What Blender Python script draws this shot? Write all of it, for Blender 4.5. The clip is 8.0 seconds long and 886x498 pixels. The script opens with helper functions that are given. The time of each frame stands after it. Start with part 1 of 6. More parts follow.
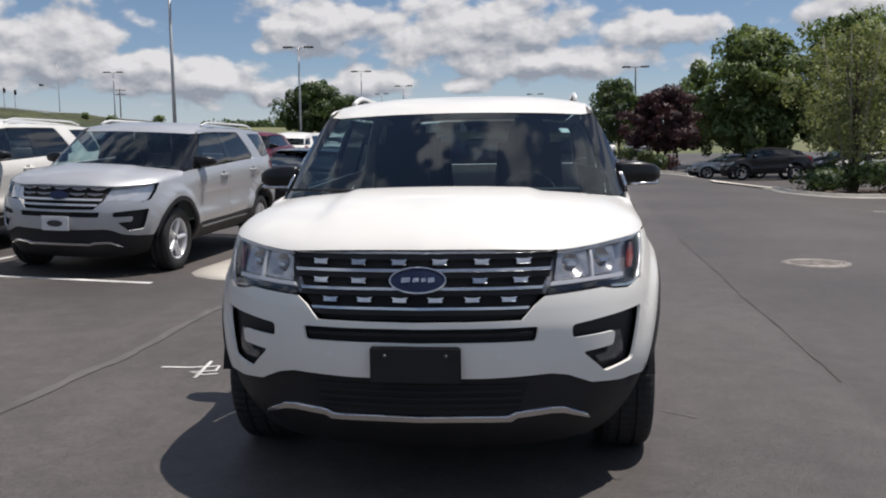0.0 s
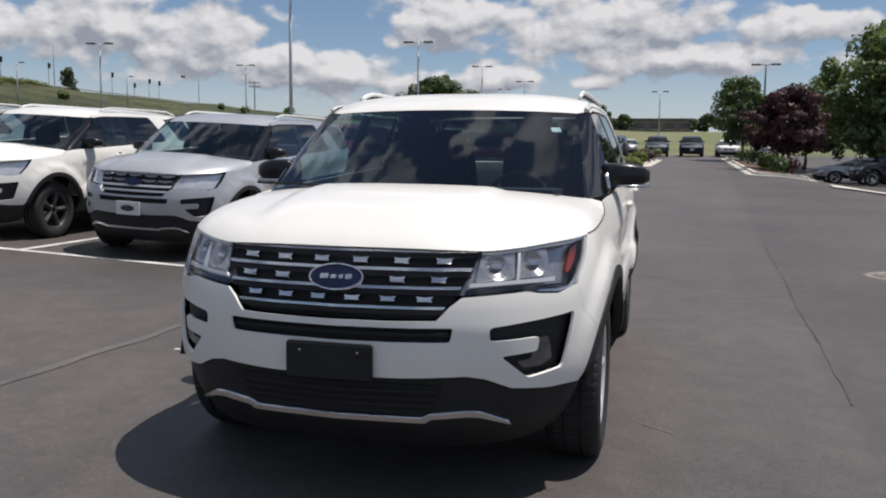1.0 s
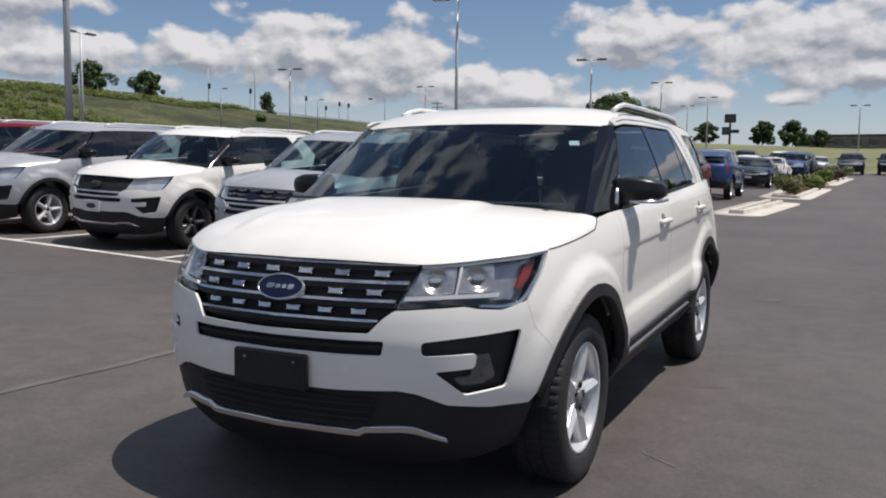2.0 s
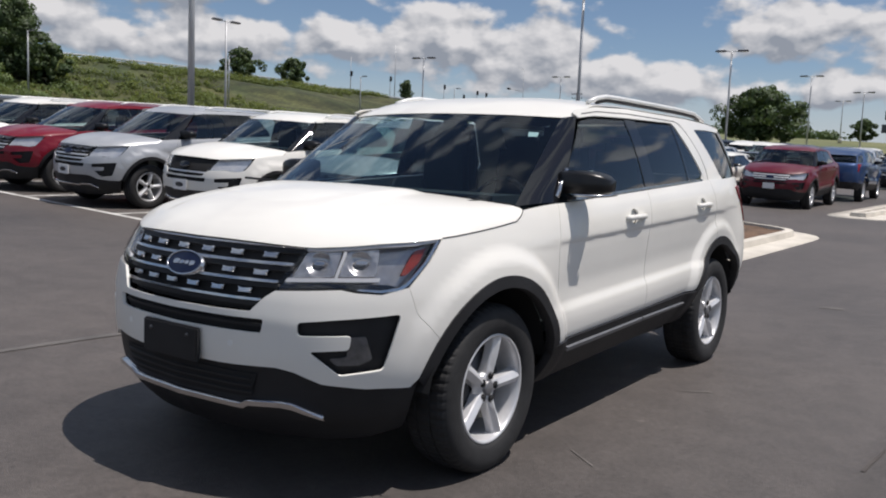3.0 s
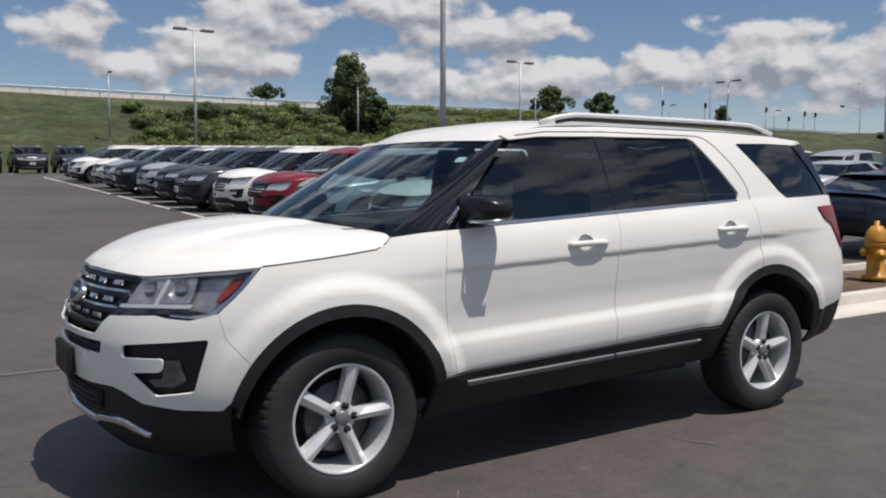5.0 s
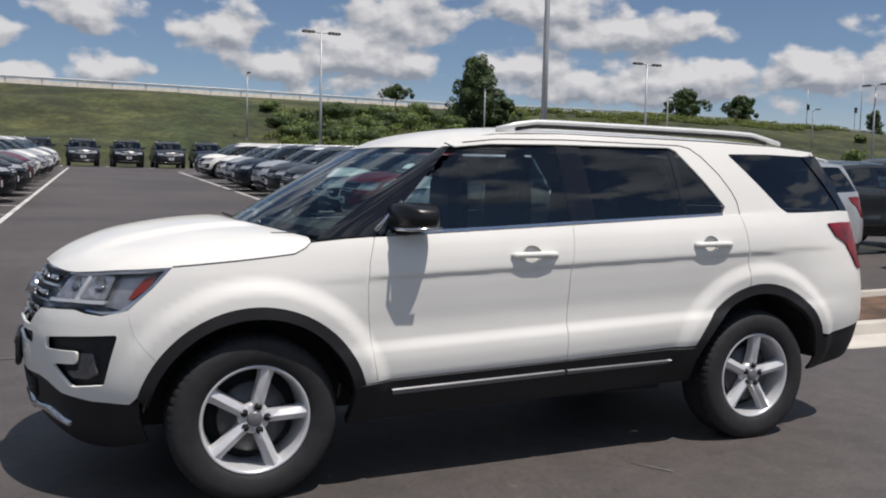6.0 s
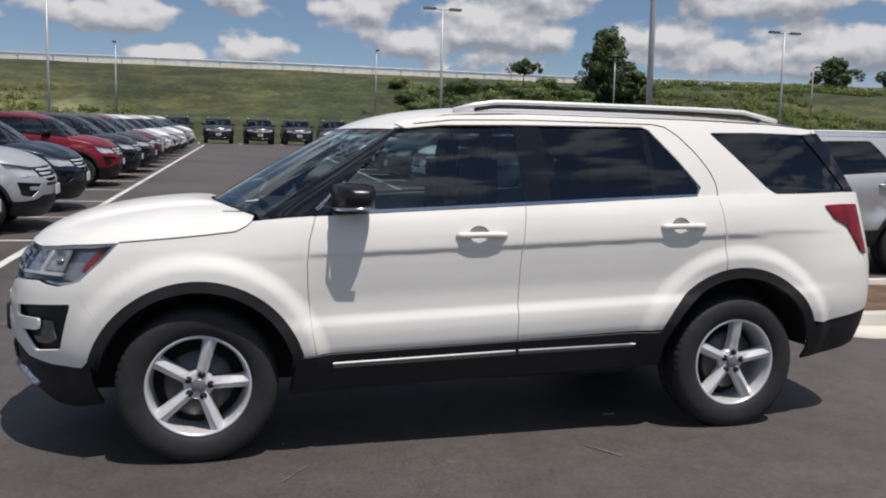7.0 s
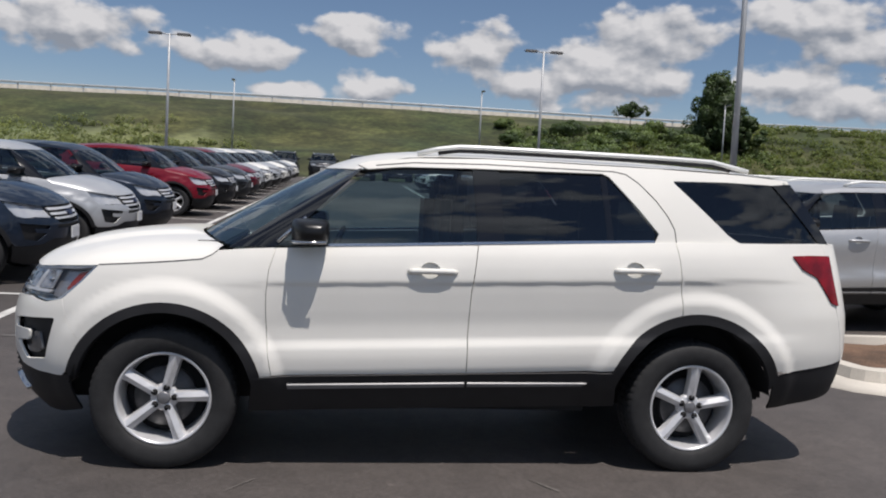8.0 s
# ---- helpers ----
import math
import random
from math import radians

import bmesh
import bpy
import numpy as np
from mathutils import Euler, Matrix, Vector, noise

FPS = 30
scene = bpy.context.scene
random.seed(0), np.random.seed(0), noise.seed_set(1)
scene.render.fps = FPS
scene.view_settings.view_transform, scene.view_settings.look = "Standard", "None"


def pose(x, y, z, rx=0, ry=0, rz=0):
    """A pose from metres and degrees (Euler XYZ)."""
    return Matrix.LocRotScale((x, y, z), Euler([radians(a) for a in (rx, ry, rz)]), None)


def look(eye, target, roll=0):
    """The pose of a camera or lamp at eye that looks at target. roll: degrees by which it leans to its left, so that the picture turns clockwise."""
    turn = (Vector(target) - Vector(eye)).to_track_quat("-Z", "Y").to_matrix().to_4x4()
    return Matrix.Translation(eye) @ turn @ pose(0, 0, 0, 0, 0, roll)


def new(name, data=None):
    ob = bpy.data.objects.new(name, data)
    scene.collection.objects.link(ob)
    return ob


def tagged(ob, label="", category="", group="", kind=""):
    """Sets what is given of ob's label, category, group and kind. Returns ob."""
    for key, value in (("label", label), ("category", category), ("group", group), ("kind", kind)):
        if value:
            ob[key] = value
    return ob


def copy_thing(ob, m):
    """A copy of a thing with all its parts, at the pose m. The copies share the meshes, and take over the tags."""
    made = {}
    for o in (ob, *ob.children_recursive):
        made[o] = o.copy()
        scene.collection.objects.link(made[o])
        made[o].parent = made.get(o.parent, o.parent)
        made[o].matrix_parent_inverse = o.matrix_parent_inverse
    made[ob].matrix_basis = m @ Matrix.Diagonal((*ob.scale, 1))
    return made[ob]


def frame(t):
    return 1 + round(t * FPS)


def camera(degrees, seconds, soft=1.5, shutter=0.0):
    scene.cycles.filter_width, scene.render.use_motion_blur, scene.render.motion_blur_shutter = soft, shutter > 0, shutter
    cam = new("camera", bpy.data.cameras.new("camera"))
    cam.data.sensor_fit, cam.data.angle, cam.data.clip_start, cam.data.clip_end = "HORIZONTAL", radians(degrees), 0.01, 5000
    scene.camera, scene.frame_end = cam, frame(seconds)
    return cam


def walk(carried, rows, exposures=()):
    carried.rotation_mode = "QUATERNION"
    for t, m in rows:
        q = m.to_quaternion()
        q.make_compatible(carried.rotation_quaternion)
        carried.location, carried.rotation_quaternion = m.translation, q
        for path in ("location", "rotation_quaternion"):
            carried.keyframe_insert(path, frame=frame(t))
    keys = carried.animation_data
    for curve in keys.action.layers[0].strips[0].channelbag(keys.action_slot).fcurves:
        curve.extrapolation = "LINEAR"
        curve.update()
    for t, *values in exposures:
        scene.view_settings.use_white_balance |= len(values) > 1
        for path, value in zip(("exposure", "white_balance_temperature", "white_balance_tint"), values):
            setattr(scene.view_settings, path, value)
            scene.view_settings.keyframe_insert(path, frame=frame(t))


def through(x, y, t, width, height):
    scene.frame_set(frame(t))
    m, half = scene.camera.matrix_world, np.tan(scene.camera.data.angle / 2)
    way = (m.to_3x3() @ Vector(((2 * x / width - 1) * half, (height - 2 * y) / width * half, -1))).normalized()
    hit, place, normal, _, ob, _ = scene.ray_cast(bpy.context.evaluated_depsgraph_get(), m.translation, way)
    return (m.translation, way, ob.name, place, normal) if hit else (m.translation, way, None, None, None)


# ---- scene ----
cam = camera(55.0, 8.0, soft=2.0)
PATH = [
    (0, (0.429, -3.091, 1.345), (0.213, -1.114, 1.14), -0.8),
    (0.5, (0.739, -2.991, 1.357), (0.432, -1.025, 1.157), 0.1),
    (1, (1.169, -2.931, 1.353), (0.675, -1.005, 1.138), 0.6),
    (1.5, (1.559, -2.725, 1.337), (0.864, -0.859, 1.15), 0.4),
    (2, (2.004, -2.585, 1.339), (1.114, -0.803, 1.163), 0.6),
    (2.2, (2.182, -2.525, 1.353), (1.226, -0.778, 1.166), 1.1),
    (3.5, (3.186, -1.778, 1.355), (1.914, -0.249, 1.149), 1.9),
    (4, (3.47, -1.366, 1.352), (2.067, 0.046, 1.154), 0.5),
    (4.5, (3.844, -1.006, 1.359), (2.29, 0.242, 1.193), -0.8),
    (5, (4.184, -0.645, 1.367), (2.508, 0.438, 1.223), -0.0),
    (5.2, (4.312, -0.467, 1.394), (2.602, 0.561, 1.257), 0.1),
    (6.5, (4.748, 0.597, 1.416), (2.872, 1.267, 1.24), 1.7),
    (7, (4.972, 1.025, 1.451), (3.052, 1.546, 1.243), 1.3),
    (7.5, (5.082, 1.402, 1.465), (3.134, 1.814, 1.272), 2.4),
    (8, (5.382, 1.741, 1.487), (3.405, 2.017, 1.361), 3.0),
]
walk(cam, [(t, look(eye, target, roll)) for t, eye, target, roll in PATH], [(0.0, 0.14, 6480, 13), (2.0, 0.12, 6480, 13), (5.0, 0.02, 6460, 13), (8.0, -0.01, 6460, 13)])

# ---- light ----
SUN_DIR = Vector((0.42, 0.20, 1.25)).normalized()
sun = new("sun", bpy.data.lights.new("sun", "SUN"))
sun.data.energy, sun.data.angle, sun.data.color = 4.4, radians(0.53), (1.0, 0.95, 0.88)
sun.matrix_world = look(SUN_DIR * 50, (0, 0, 0))

# clouds: azimuth from +y towards -x, elevation, half width, half height, all in degrees
CLOUDS = [
    (14.3, 8.7, 4.4, 1.9), (3.6, 8.5, 7.8, 2.3), (-7.4, 8.1, 4.6, 1.3), (0.0, 6.4, 9.0, 1.2),
    (4.7, 5.0, 1.9, 0.6), (31.4, 6.8, 5.0, 2.3), (22.6, 5.2, 7.0, 1.5), (11.5, 5.2, 3.6, 1.2),
    (54.2, 10.3, 6.6, 1.2), (42.6, 7.4, 3.4, 1.8), (37.0, 8.2, 3.4, 2.6), (29.5, 7.6, 4.0, 2.4),
    (52.7, 7.2, 3.8, 1.7), (60.5, 7.7, 3.2, 1.5), (72.3, 8.4, 5.2, 2.2), (69.4, 10.8, 4.0, 1.7),
    (105.9, 9.2, 4.6, 1.6), (96.3, 8.4, 4.2, 1.3), (88.7, 10.1, 3.0, 1.3), (80.4, 9.6, 2.6, 1.8),
    (92.8, 6.3, 2.0, 0.7), (87.3, 6.8, 2.4, 1.0), (60.0, 11.8, 4.8, 1.4), (-20.0, 9.0, 5.0, 1.4),
    (25.6, 6.2, 3.6, 1.2), (20.6, 5.2, 3.6, 0.9), (34.6, 7.8, 3.0, 1.8), (48.6, 7.2, 2.8, 1.4), (57.4, 6.8, 2.6, 1.2), (76.5, 7.5, 2.6, 1.0), (68.2, 8.0, 2.4, 1.1), (15.0, 9.0, 3.4, 1.6),
]


def node(tree, kind, operation="", use_clamp=False, data_type="", noise_dimensions="", interpolation_type="", sky_type="", sun_disc=True):
    n = tree.nodes.new(kind)
    if operation:
        n.operation = operation
    if use_clamp:
        n.use_clamp = True
    if data_type:
        n.data_type = data_type
    if noise_dimensions:
        n.noise_dimensions = noise_dimensions
    if interpolation_type:
        n.interpolation_type = interpolation_type
    if sky_type:
        n.sky_type, n.sun_disc = sky_type, sun_disc
    return n


def build_world():
    world = bpy.data.worlds.new("sky")
    scene.world = world
    world.use_nodes = True
    t = world.node_tree
    t.nodes.clear()
    link = t.links.new

    def math_node(op, a, b=None, c=None, clamp=False):
        n = node(t, "ShaderNodeMath", operation=op, use_clamp=clamp)
        for i, v in enumerate((a, b, c)):
            if v is None:
                continue
            if isinstance(v, (int, float)):
                n.inputs[i].default_value = v
            else:
                link(v, n.inputs[i])
        return n.outputs[0]

    sky = node(t, "ShaderNodeTexSky", sky_type="NISHITA", sun_disc=False)
    sky.sun_elevation, sky.sun_rotation = math.asin(SUN_DIR.z), math.atan2(SUN_DIR.x, SUN_DIR.y)
    sky.air_density, sky.dust_density, sky.ozone_density = 0.9, 0.2, 3.0
    where = node(t, "ShaderNodeTexCoord").outputs["Generated"]
    sep = node(t, "ShaderNodeSeparateXYZ")
    link(where, sep.inputs[0])
    az = math_node("MULTIPLY", math_node("ARCTAN2", math_node("MULTIPLY", sep.outputs[0], -1.0), sep.outputs[1]), 180 / math.pi)
    el = math_node("MULTIPLY", math_node("ARCSINE", sep.outputs[2]), 180 / math.pi)
    flat = node(t, "ShaderNodeCombineXYZ")
    link(az, flat.inputs[0]), link(el, flat.inputs[1])
    # billows warp the soft discs of the clouds into cumulus edges
    billow = node(t, "ShaderNodeTexNoise", noise_dimensions="3D")
    billow.inputs["Scale"].default_value, billow.inputs["Detail"].default_value, billow.inputs["Roughness"].default_value = 0.40, 4.0, 0.46
    stretch = node(t, "ShaderNodeVectorMath", operation="MULTIPLY")
    stretch.inputs[1].default_value = (1.0, 1.5, 1.0)
    link(flat.outputs[0], stretch.inputs[0])
    link(stretch.outputs[0], billow.inputs["Vector"])
    bill = math_node("SUBTRACT", billow.outputs[0], 0.5)
    # the same billows a little towards the light: their difference shades each puff
    lit = node(t, "ShaderNodeTexNoise", noise_dimensions="3D")
    lit.inputs["Scale"].default_value, lit.inputs["Detail"].default_value, lit.inputs["Roughness"].default_value = 0.40, 3.0, 0.52
    toward = node(t, "ShaderNodeVectorMath", operation="ADD")
    toward.inputs[1].default_value = (-0.35, 0.75, 0.0)
    link(stretch.outputs[0], toward.inputs[0])
    link(toward.outputs[0], lit.inputs["Vector"])
    relief = math_node("SUBTRACT", billow.outputs[0], lit.outputs[0])

    def discs(shift):
        total = None
        for a, e, w, h in CLOUDS:
            d = node(t, "ShaderNodeVectorMath", operation="SUBTRACT")
            link(flat.outputs[0], d.inputs[0])
            d.inputs[1].default_value = (a, e + shift, 0)
            m = node(t, "ShaderNodeVectorMath", operation="MULTIPLY")
            link(d.outputs[0], m.inputs[0])
            m.inputs[1].default_value = (1 / w, 1 / h, 0)
            length = node(t, "ShaderNodeVectorMath", operation="LENGTH")
            link(m.outputs[0], length.inputs[0])
            v = math_node("SUBTRACT", 1.0, length.outputs["Value"])
            total = v if total is None else math_node("SMOOTH_MAX", total, v, 0.25)
        return total

    core = discs(0.0)
    # the rest of the sky carries scattered cumulus as well
    squat = node(t, "ShaderNodeVectorMath", operation="MULTIPLY")
    squat.inputs[1].default_value = (1.0, 1.0, 1.5)
    link(where, squat.inputs[0])

    def scattered(shift):
        n = node(t, "ShaderNodeTexNoise", noise_dimensions="3D")
        n.inputs["Scale"].default_value, n.inputs["Detail"].default_value, n.inputs["Roughness"].default_value = 5.6, 7.0, 0.52
        moved = node(t, "ShaderNodeVectorMath", operation="ADD")
        moved.inputs[1].default_value = (0.0, 0.0, shift)
        link(squat.outputs[0], moved.inputs[0])
        link(moved.outputs[0], n.inputs["Vector"])
        return n.outputs[0]

    rest = scattered(0.0)
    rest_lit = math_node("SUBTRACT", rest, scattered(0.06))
    high = math_node("MULTIPLY_ADD", math_node("SUBTRACT", rest, 0.515), 7.0, 0.0)
    above = math_node("MULTIPLY", math_node("SUBTRACT", el, 13.0), 0.25, clamp=True)
    aside = math_node("MULTIPLY", math_node("SUBTRACT", math_node("ABSOLUTE", math_node("SUBTRACT", az, 42.0)), 68.0), 0.2, clamp=True)
    away = math_node("MAXIMUM", above, aside)
    high = math_node("SUBTRACT", math_node("MULTIPLY", math_node("ADD", high, 2.0), away), 2.0)
    below = math_node("SUBTRACT", core, discs(-0.8))
    core = math_node("MAXIMUM", core, high)
    near = math_node("SUBTRACT", 1.0, away)
    dense = math_node("MULTIPLY_ADD", math_node("MULTIPLY", bill, near), 2.3, core)
    cover = node(t, "ShaderNodeMapRange", interpolation_type="SMOOTHSTEP")
    cover.inputs["From Min"].default_value, cover.inputs["From Max"].default_value = -0.20, 0.24
    link(dense, cover.inputs["Value"])
    # haze near the horizon, then cloud light and grey bases
    haze = node(t, "ShaderNodeMapRange", interpolation_type="SMOOTHSTEP")
    haze.inputs["From Min"].default_value, haze.inputs["From Max"].default_value = 7.0, 0.0
    haze.inputs["To Max"].default_value = 0.92
    link(el, haze.inputs["Value"])
    puff = node(t, "ShaderNodeTexNoise", noise_dimensions="3D")
    puff.inputs["Scale"].default_value, puff.inputs["Detail"].default_value, puff.inputs["Roughness"].default_value = 0.30, 6.0, 0.6
    lifted = node(t, "ShaderNodeVectorMath", operation="ADD")
    lifted.inputs[1].default_value = (40.0, 1.2, 3.0)
    link(stretch.outputs[0], lifted.inputs[0])
    link(lifted.outputs[0], puff.inputs["Vector"])
    tone = node(t, "ShaderNodeValToRGB")
    tone.color_ramp.elements[0].position, tone.color_ramp.elements[0].color = 0.16, (3.5, 3.9, 4.5, 1)
    tone.color_ramp.elements[1].position, tone.color_ramp.elements[1].color = 0.84, (8.9, 8.9, 8.9, 1)
    shade = math_node("MULTIPLY", math_node("ADD", math_node("MULTIPLY", below, 0.60), math_node("MULTIPLY", relief, 1.7)), near)
    soft = math_node("MULTIPLY", math_node("SUBTRACT", puff.outputs[0], 0.5), math_node("MULTIPLY_ADD", near, 0.7, 0.05))
    aloft = math_node("MULTIPLY", math_node("MULTIPLY", rest_lit, 2.6), away)
    link(math_node("ADD", math_node("ADD", math_node("ADD", shade, soft), aloft), 0.50), tone.inputs[0])
    veil = node(t, "ShaderNodeMix", data_type="RGBA")
    link(haze.outputs[0], veil.inputs["Factor"])
    link(sky.outputs[0], veil.inputs["A"])
    veil.inputs["B"].default_value = (6.0, 6.6, 7.2, 1)
    mix = node(t, "ShaderNodeMix", data_type="RGBA")
    link(cover.outputs[0], mix.inputs["Factor"])
    link(veil.outputs["Result"], mix.inputs["A"])
    cool = node(t, "ShaderNodeMix", data_type="RGBA")
    link(away, cool.inputs["Factor"])
    cool.inputs["A"].default_value, cool.inputs["B"].default_value = (1, 1, 1, 1), (0.88, 0.97, 1.07, 1)
    tinted = node(t, "ShaderNodeVectorMath", operation="MULTIPLY")
    link(tone.outputs[0], tinted.inputs[0])
    link(cool.outputs["Result"], tinted.inputs[1])
    link(tinted.outputs[0], mix.inputs["B"])
    back = node(t, "ShaderNodeBackground")
    back.inputs["Strength"].default_value = 0.075
    link(mix.outputs["Result"], back.inputs["Color"])
    link(back.outputs[0], node(t, "ShaderNodeOutputWorld").inputs[0])


build_world()

# ---- materials ----


def material(name, colour, rough=0.5, metal=0.0, vary=0.0, scale=8.0, bump=0.0, bump_scale=60.0, coat=0.0, spec=0.5, second=None, fine=0.0, island=0.0):
    """A surface with two scales of variation: broad stains (vary) and fine grain (fine, bump)."""
    m = bpy.data.materials.new(name)
    m.use_nodes = True
    t = m.node_tree
    p = t.nodes["Principled BSDF"]
    p.inputs["Roughness"].default_value, p.inputs["Metallic"].default_value = rough, metal
    p.inputs["Coat Weight"].default_value, p.inputs["Coat Roughness"].default_value = coat, 0.03
    p.inputs["Specular IOR Level"].default_value = spec
    p.inputs["Base Color"].default_value = (*colour, 1)
    geo = node(t, "ShaderNodeNewGeometry")
    if vary or second:
        n = node(t, "ShaderNodeTexNoise")
        n.inputs["Scale"].default_value, n.inputs["Detail"].default_value = scale, 5.0
        t.links.new(geo.outputs["Position"], n.inputs["Vector"])
        r = node(t, "ShaderNodeValToRGB")
        dark = second or tuple(c * (1 - vary) for c in colour)
        r.color_ramp.elements[0].position, r.color_ramp.elements[0].color = 0.35, (*dark, 1)
        r.color_ramp.elements[1].position, r.color_ramp.elements[1].color = 0.65, (*colour, 1)
        t.links.new(n.outputs[0], r.inputs[0])
        out = r.outputs[0]
        if fine:
            g = node(t, "ShaderNodeTexNoise")
            g.inputs["Scale"].default_value, g.inputs["Detail"].default_value = bump_scale, 3.0
            t.links.new(geo.outputs["Position"], g.inputs["Vector"])
            mr = node(t, "ShaderNodeMapRange")
            mr.inputs["To Min"].default_value, mr.inputs["To Max"].default_value = 1 - fine, 1 + fine
            t.links.new(g.outputs[0], mr.inputs[0])
            mul = node(t, "ShaderNodeVectorMath", operation="MULTIPLY")
            t.links.new(out, mul.inputs[0])
            t.links.new(mr.outputs[0], mul.inputs[1])
            out = mul.outputs[0]
        if island:
            mr = node(t, "ShaderNodeMapRange")
            mr.inputs["To Min"].default_value, mr.inputs["To Max"].default_value = 1 - island, 1 + island
            t.links.new(geo.outputs["Random Per Island"], mr.inputs[0])
            mul = node(t, "ShaderNodeVectorMath", operation="MULTIPLY")
            t.links.new(out, mul.inputs[0])
            t.links.new(mr.outputs[0], mul.inputs[1])
            out = mul.outputs[0]
        t.links.new(out, p.inputs["Base Color"])
    if bump:
        b = node(t, "ShaderNodeBump")
        b.inputs["Strength"].default_value, b.inputs["Distance"].default_value = bump, 0.01
        n = node(t, "ShaderNodeTexNoise")
        n.inputs["Scale"].default_value, n.inputs["Detail"].default_value = bump_scale, 4.0
        t.links.new(geo.outputs["Position"], n.inputs["Vector"])
        t.links.new(n.outputs[0], b.inputs["Height"])
        t.links.new(b.outputs[0], p.inputs["Normal"])
    return m


def pane(name, tint, gloss=1.0, rough=0.0):
    """Thin tinted glass with two faces: it lets tinted light through and mirrors more at grazing angles."""
    m = bpy.data.materials.new(name)
    m.use_nodes = True
    t = m.node_tree
    t.nodes.clear()
    clear, shine = node(t, "ShaderNodeBsdfTransparent"), node(t, "ShaderNodeBsdfGlossy")
    clear.inputs["Color"].default_value = (*tint, 1)
    shine.inputs["Roughness"].default_value = rough
    slant = node(t, "ShaderNodeLayerWeight")
    slant.inputs["Blend"].default_value = 0.5
    power = node(t, "ShaderNodeMath", operation="POWER")
    power.inputs[1].default_value = 4.6
    amount = node(t, "ShaderNodeMath", operation="MULTIPLY_ADD", use_clamp=True)
    amount.inputs[1].default_value, amount.inputs[2].default_value = 0.92, 0.078 * gloss
    mix = node(t, "ShaderNodeMixShader")
    t.links.new(slant.outputs["Facing"], power.inputs[0])
    t.links.new(power.outputs[0], amount.inputs[0])
    t.links.new(amount.outputs[0], mix.inputs[0])
    t.links.new(clear.outputs[0], mix.inputs[1])
    t.links.new(shine.outputs[0], mix.inputs[2])
    t.links.new(mix.outputs[0], node(t, "ShaderNodeOutputMaterial").inputs[0])
    return m


def paint(name, colour, metal=0.0):
    """Car paint: a metallic or plain base under clear lacquer, with a little dust."""
    return material(name, colour, 0.42, metal, vary=0.05, scale=1.6, coat=0.6, bump=0.015, bump_scale=900.0, spec=0.2)


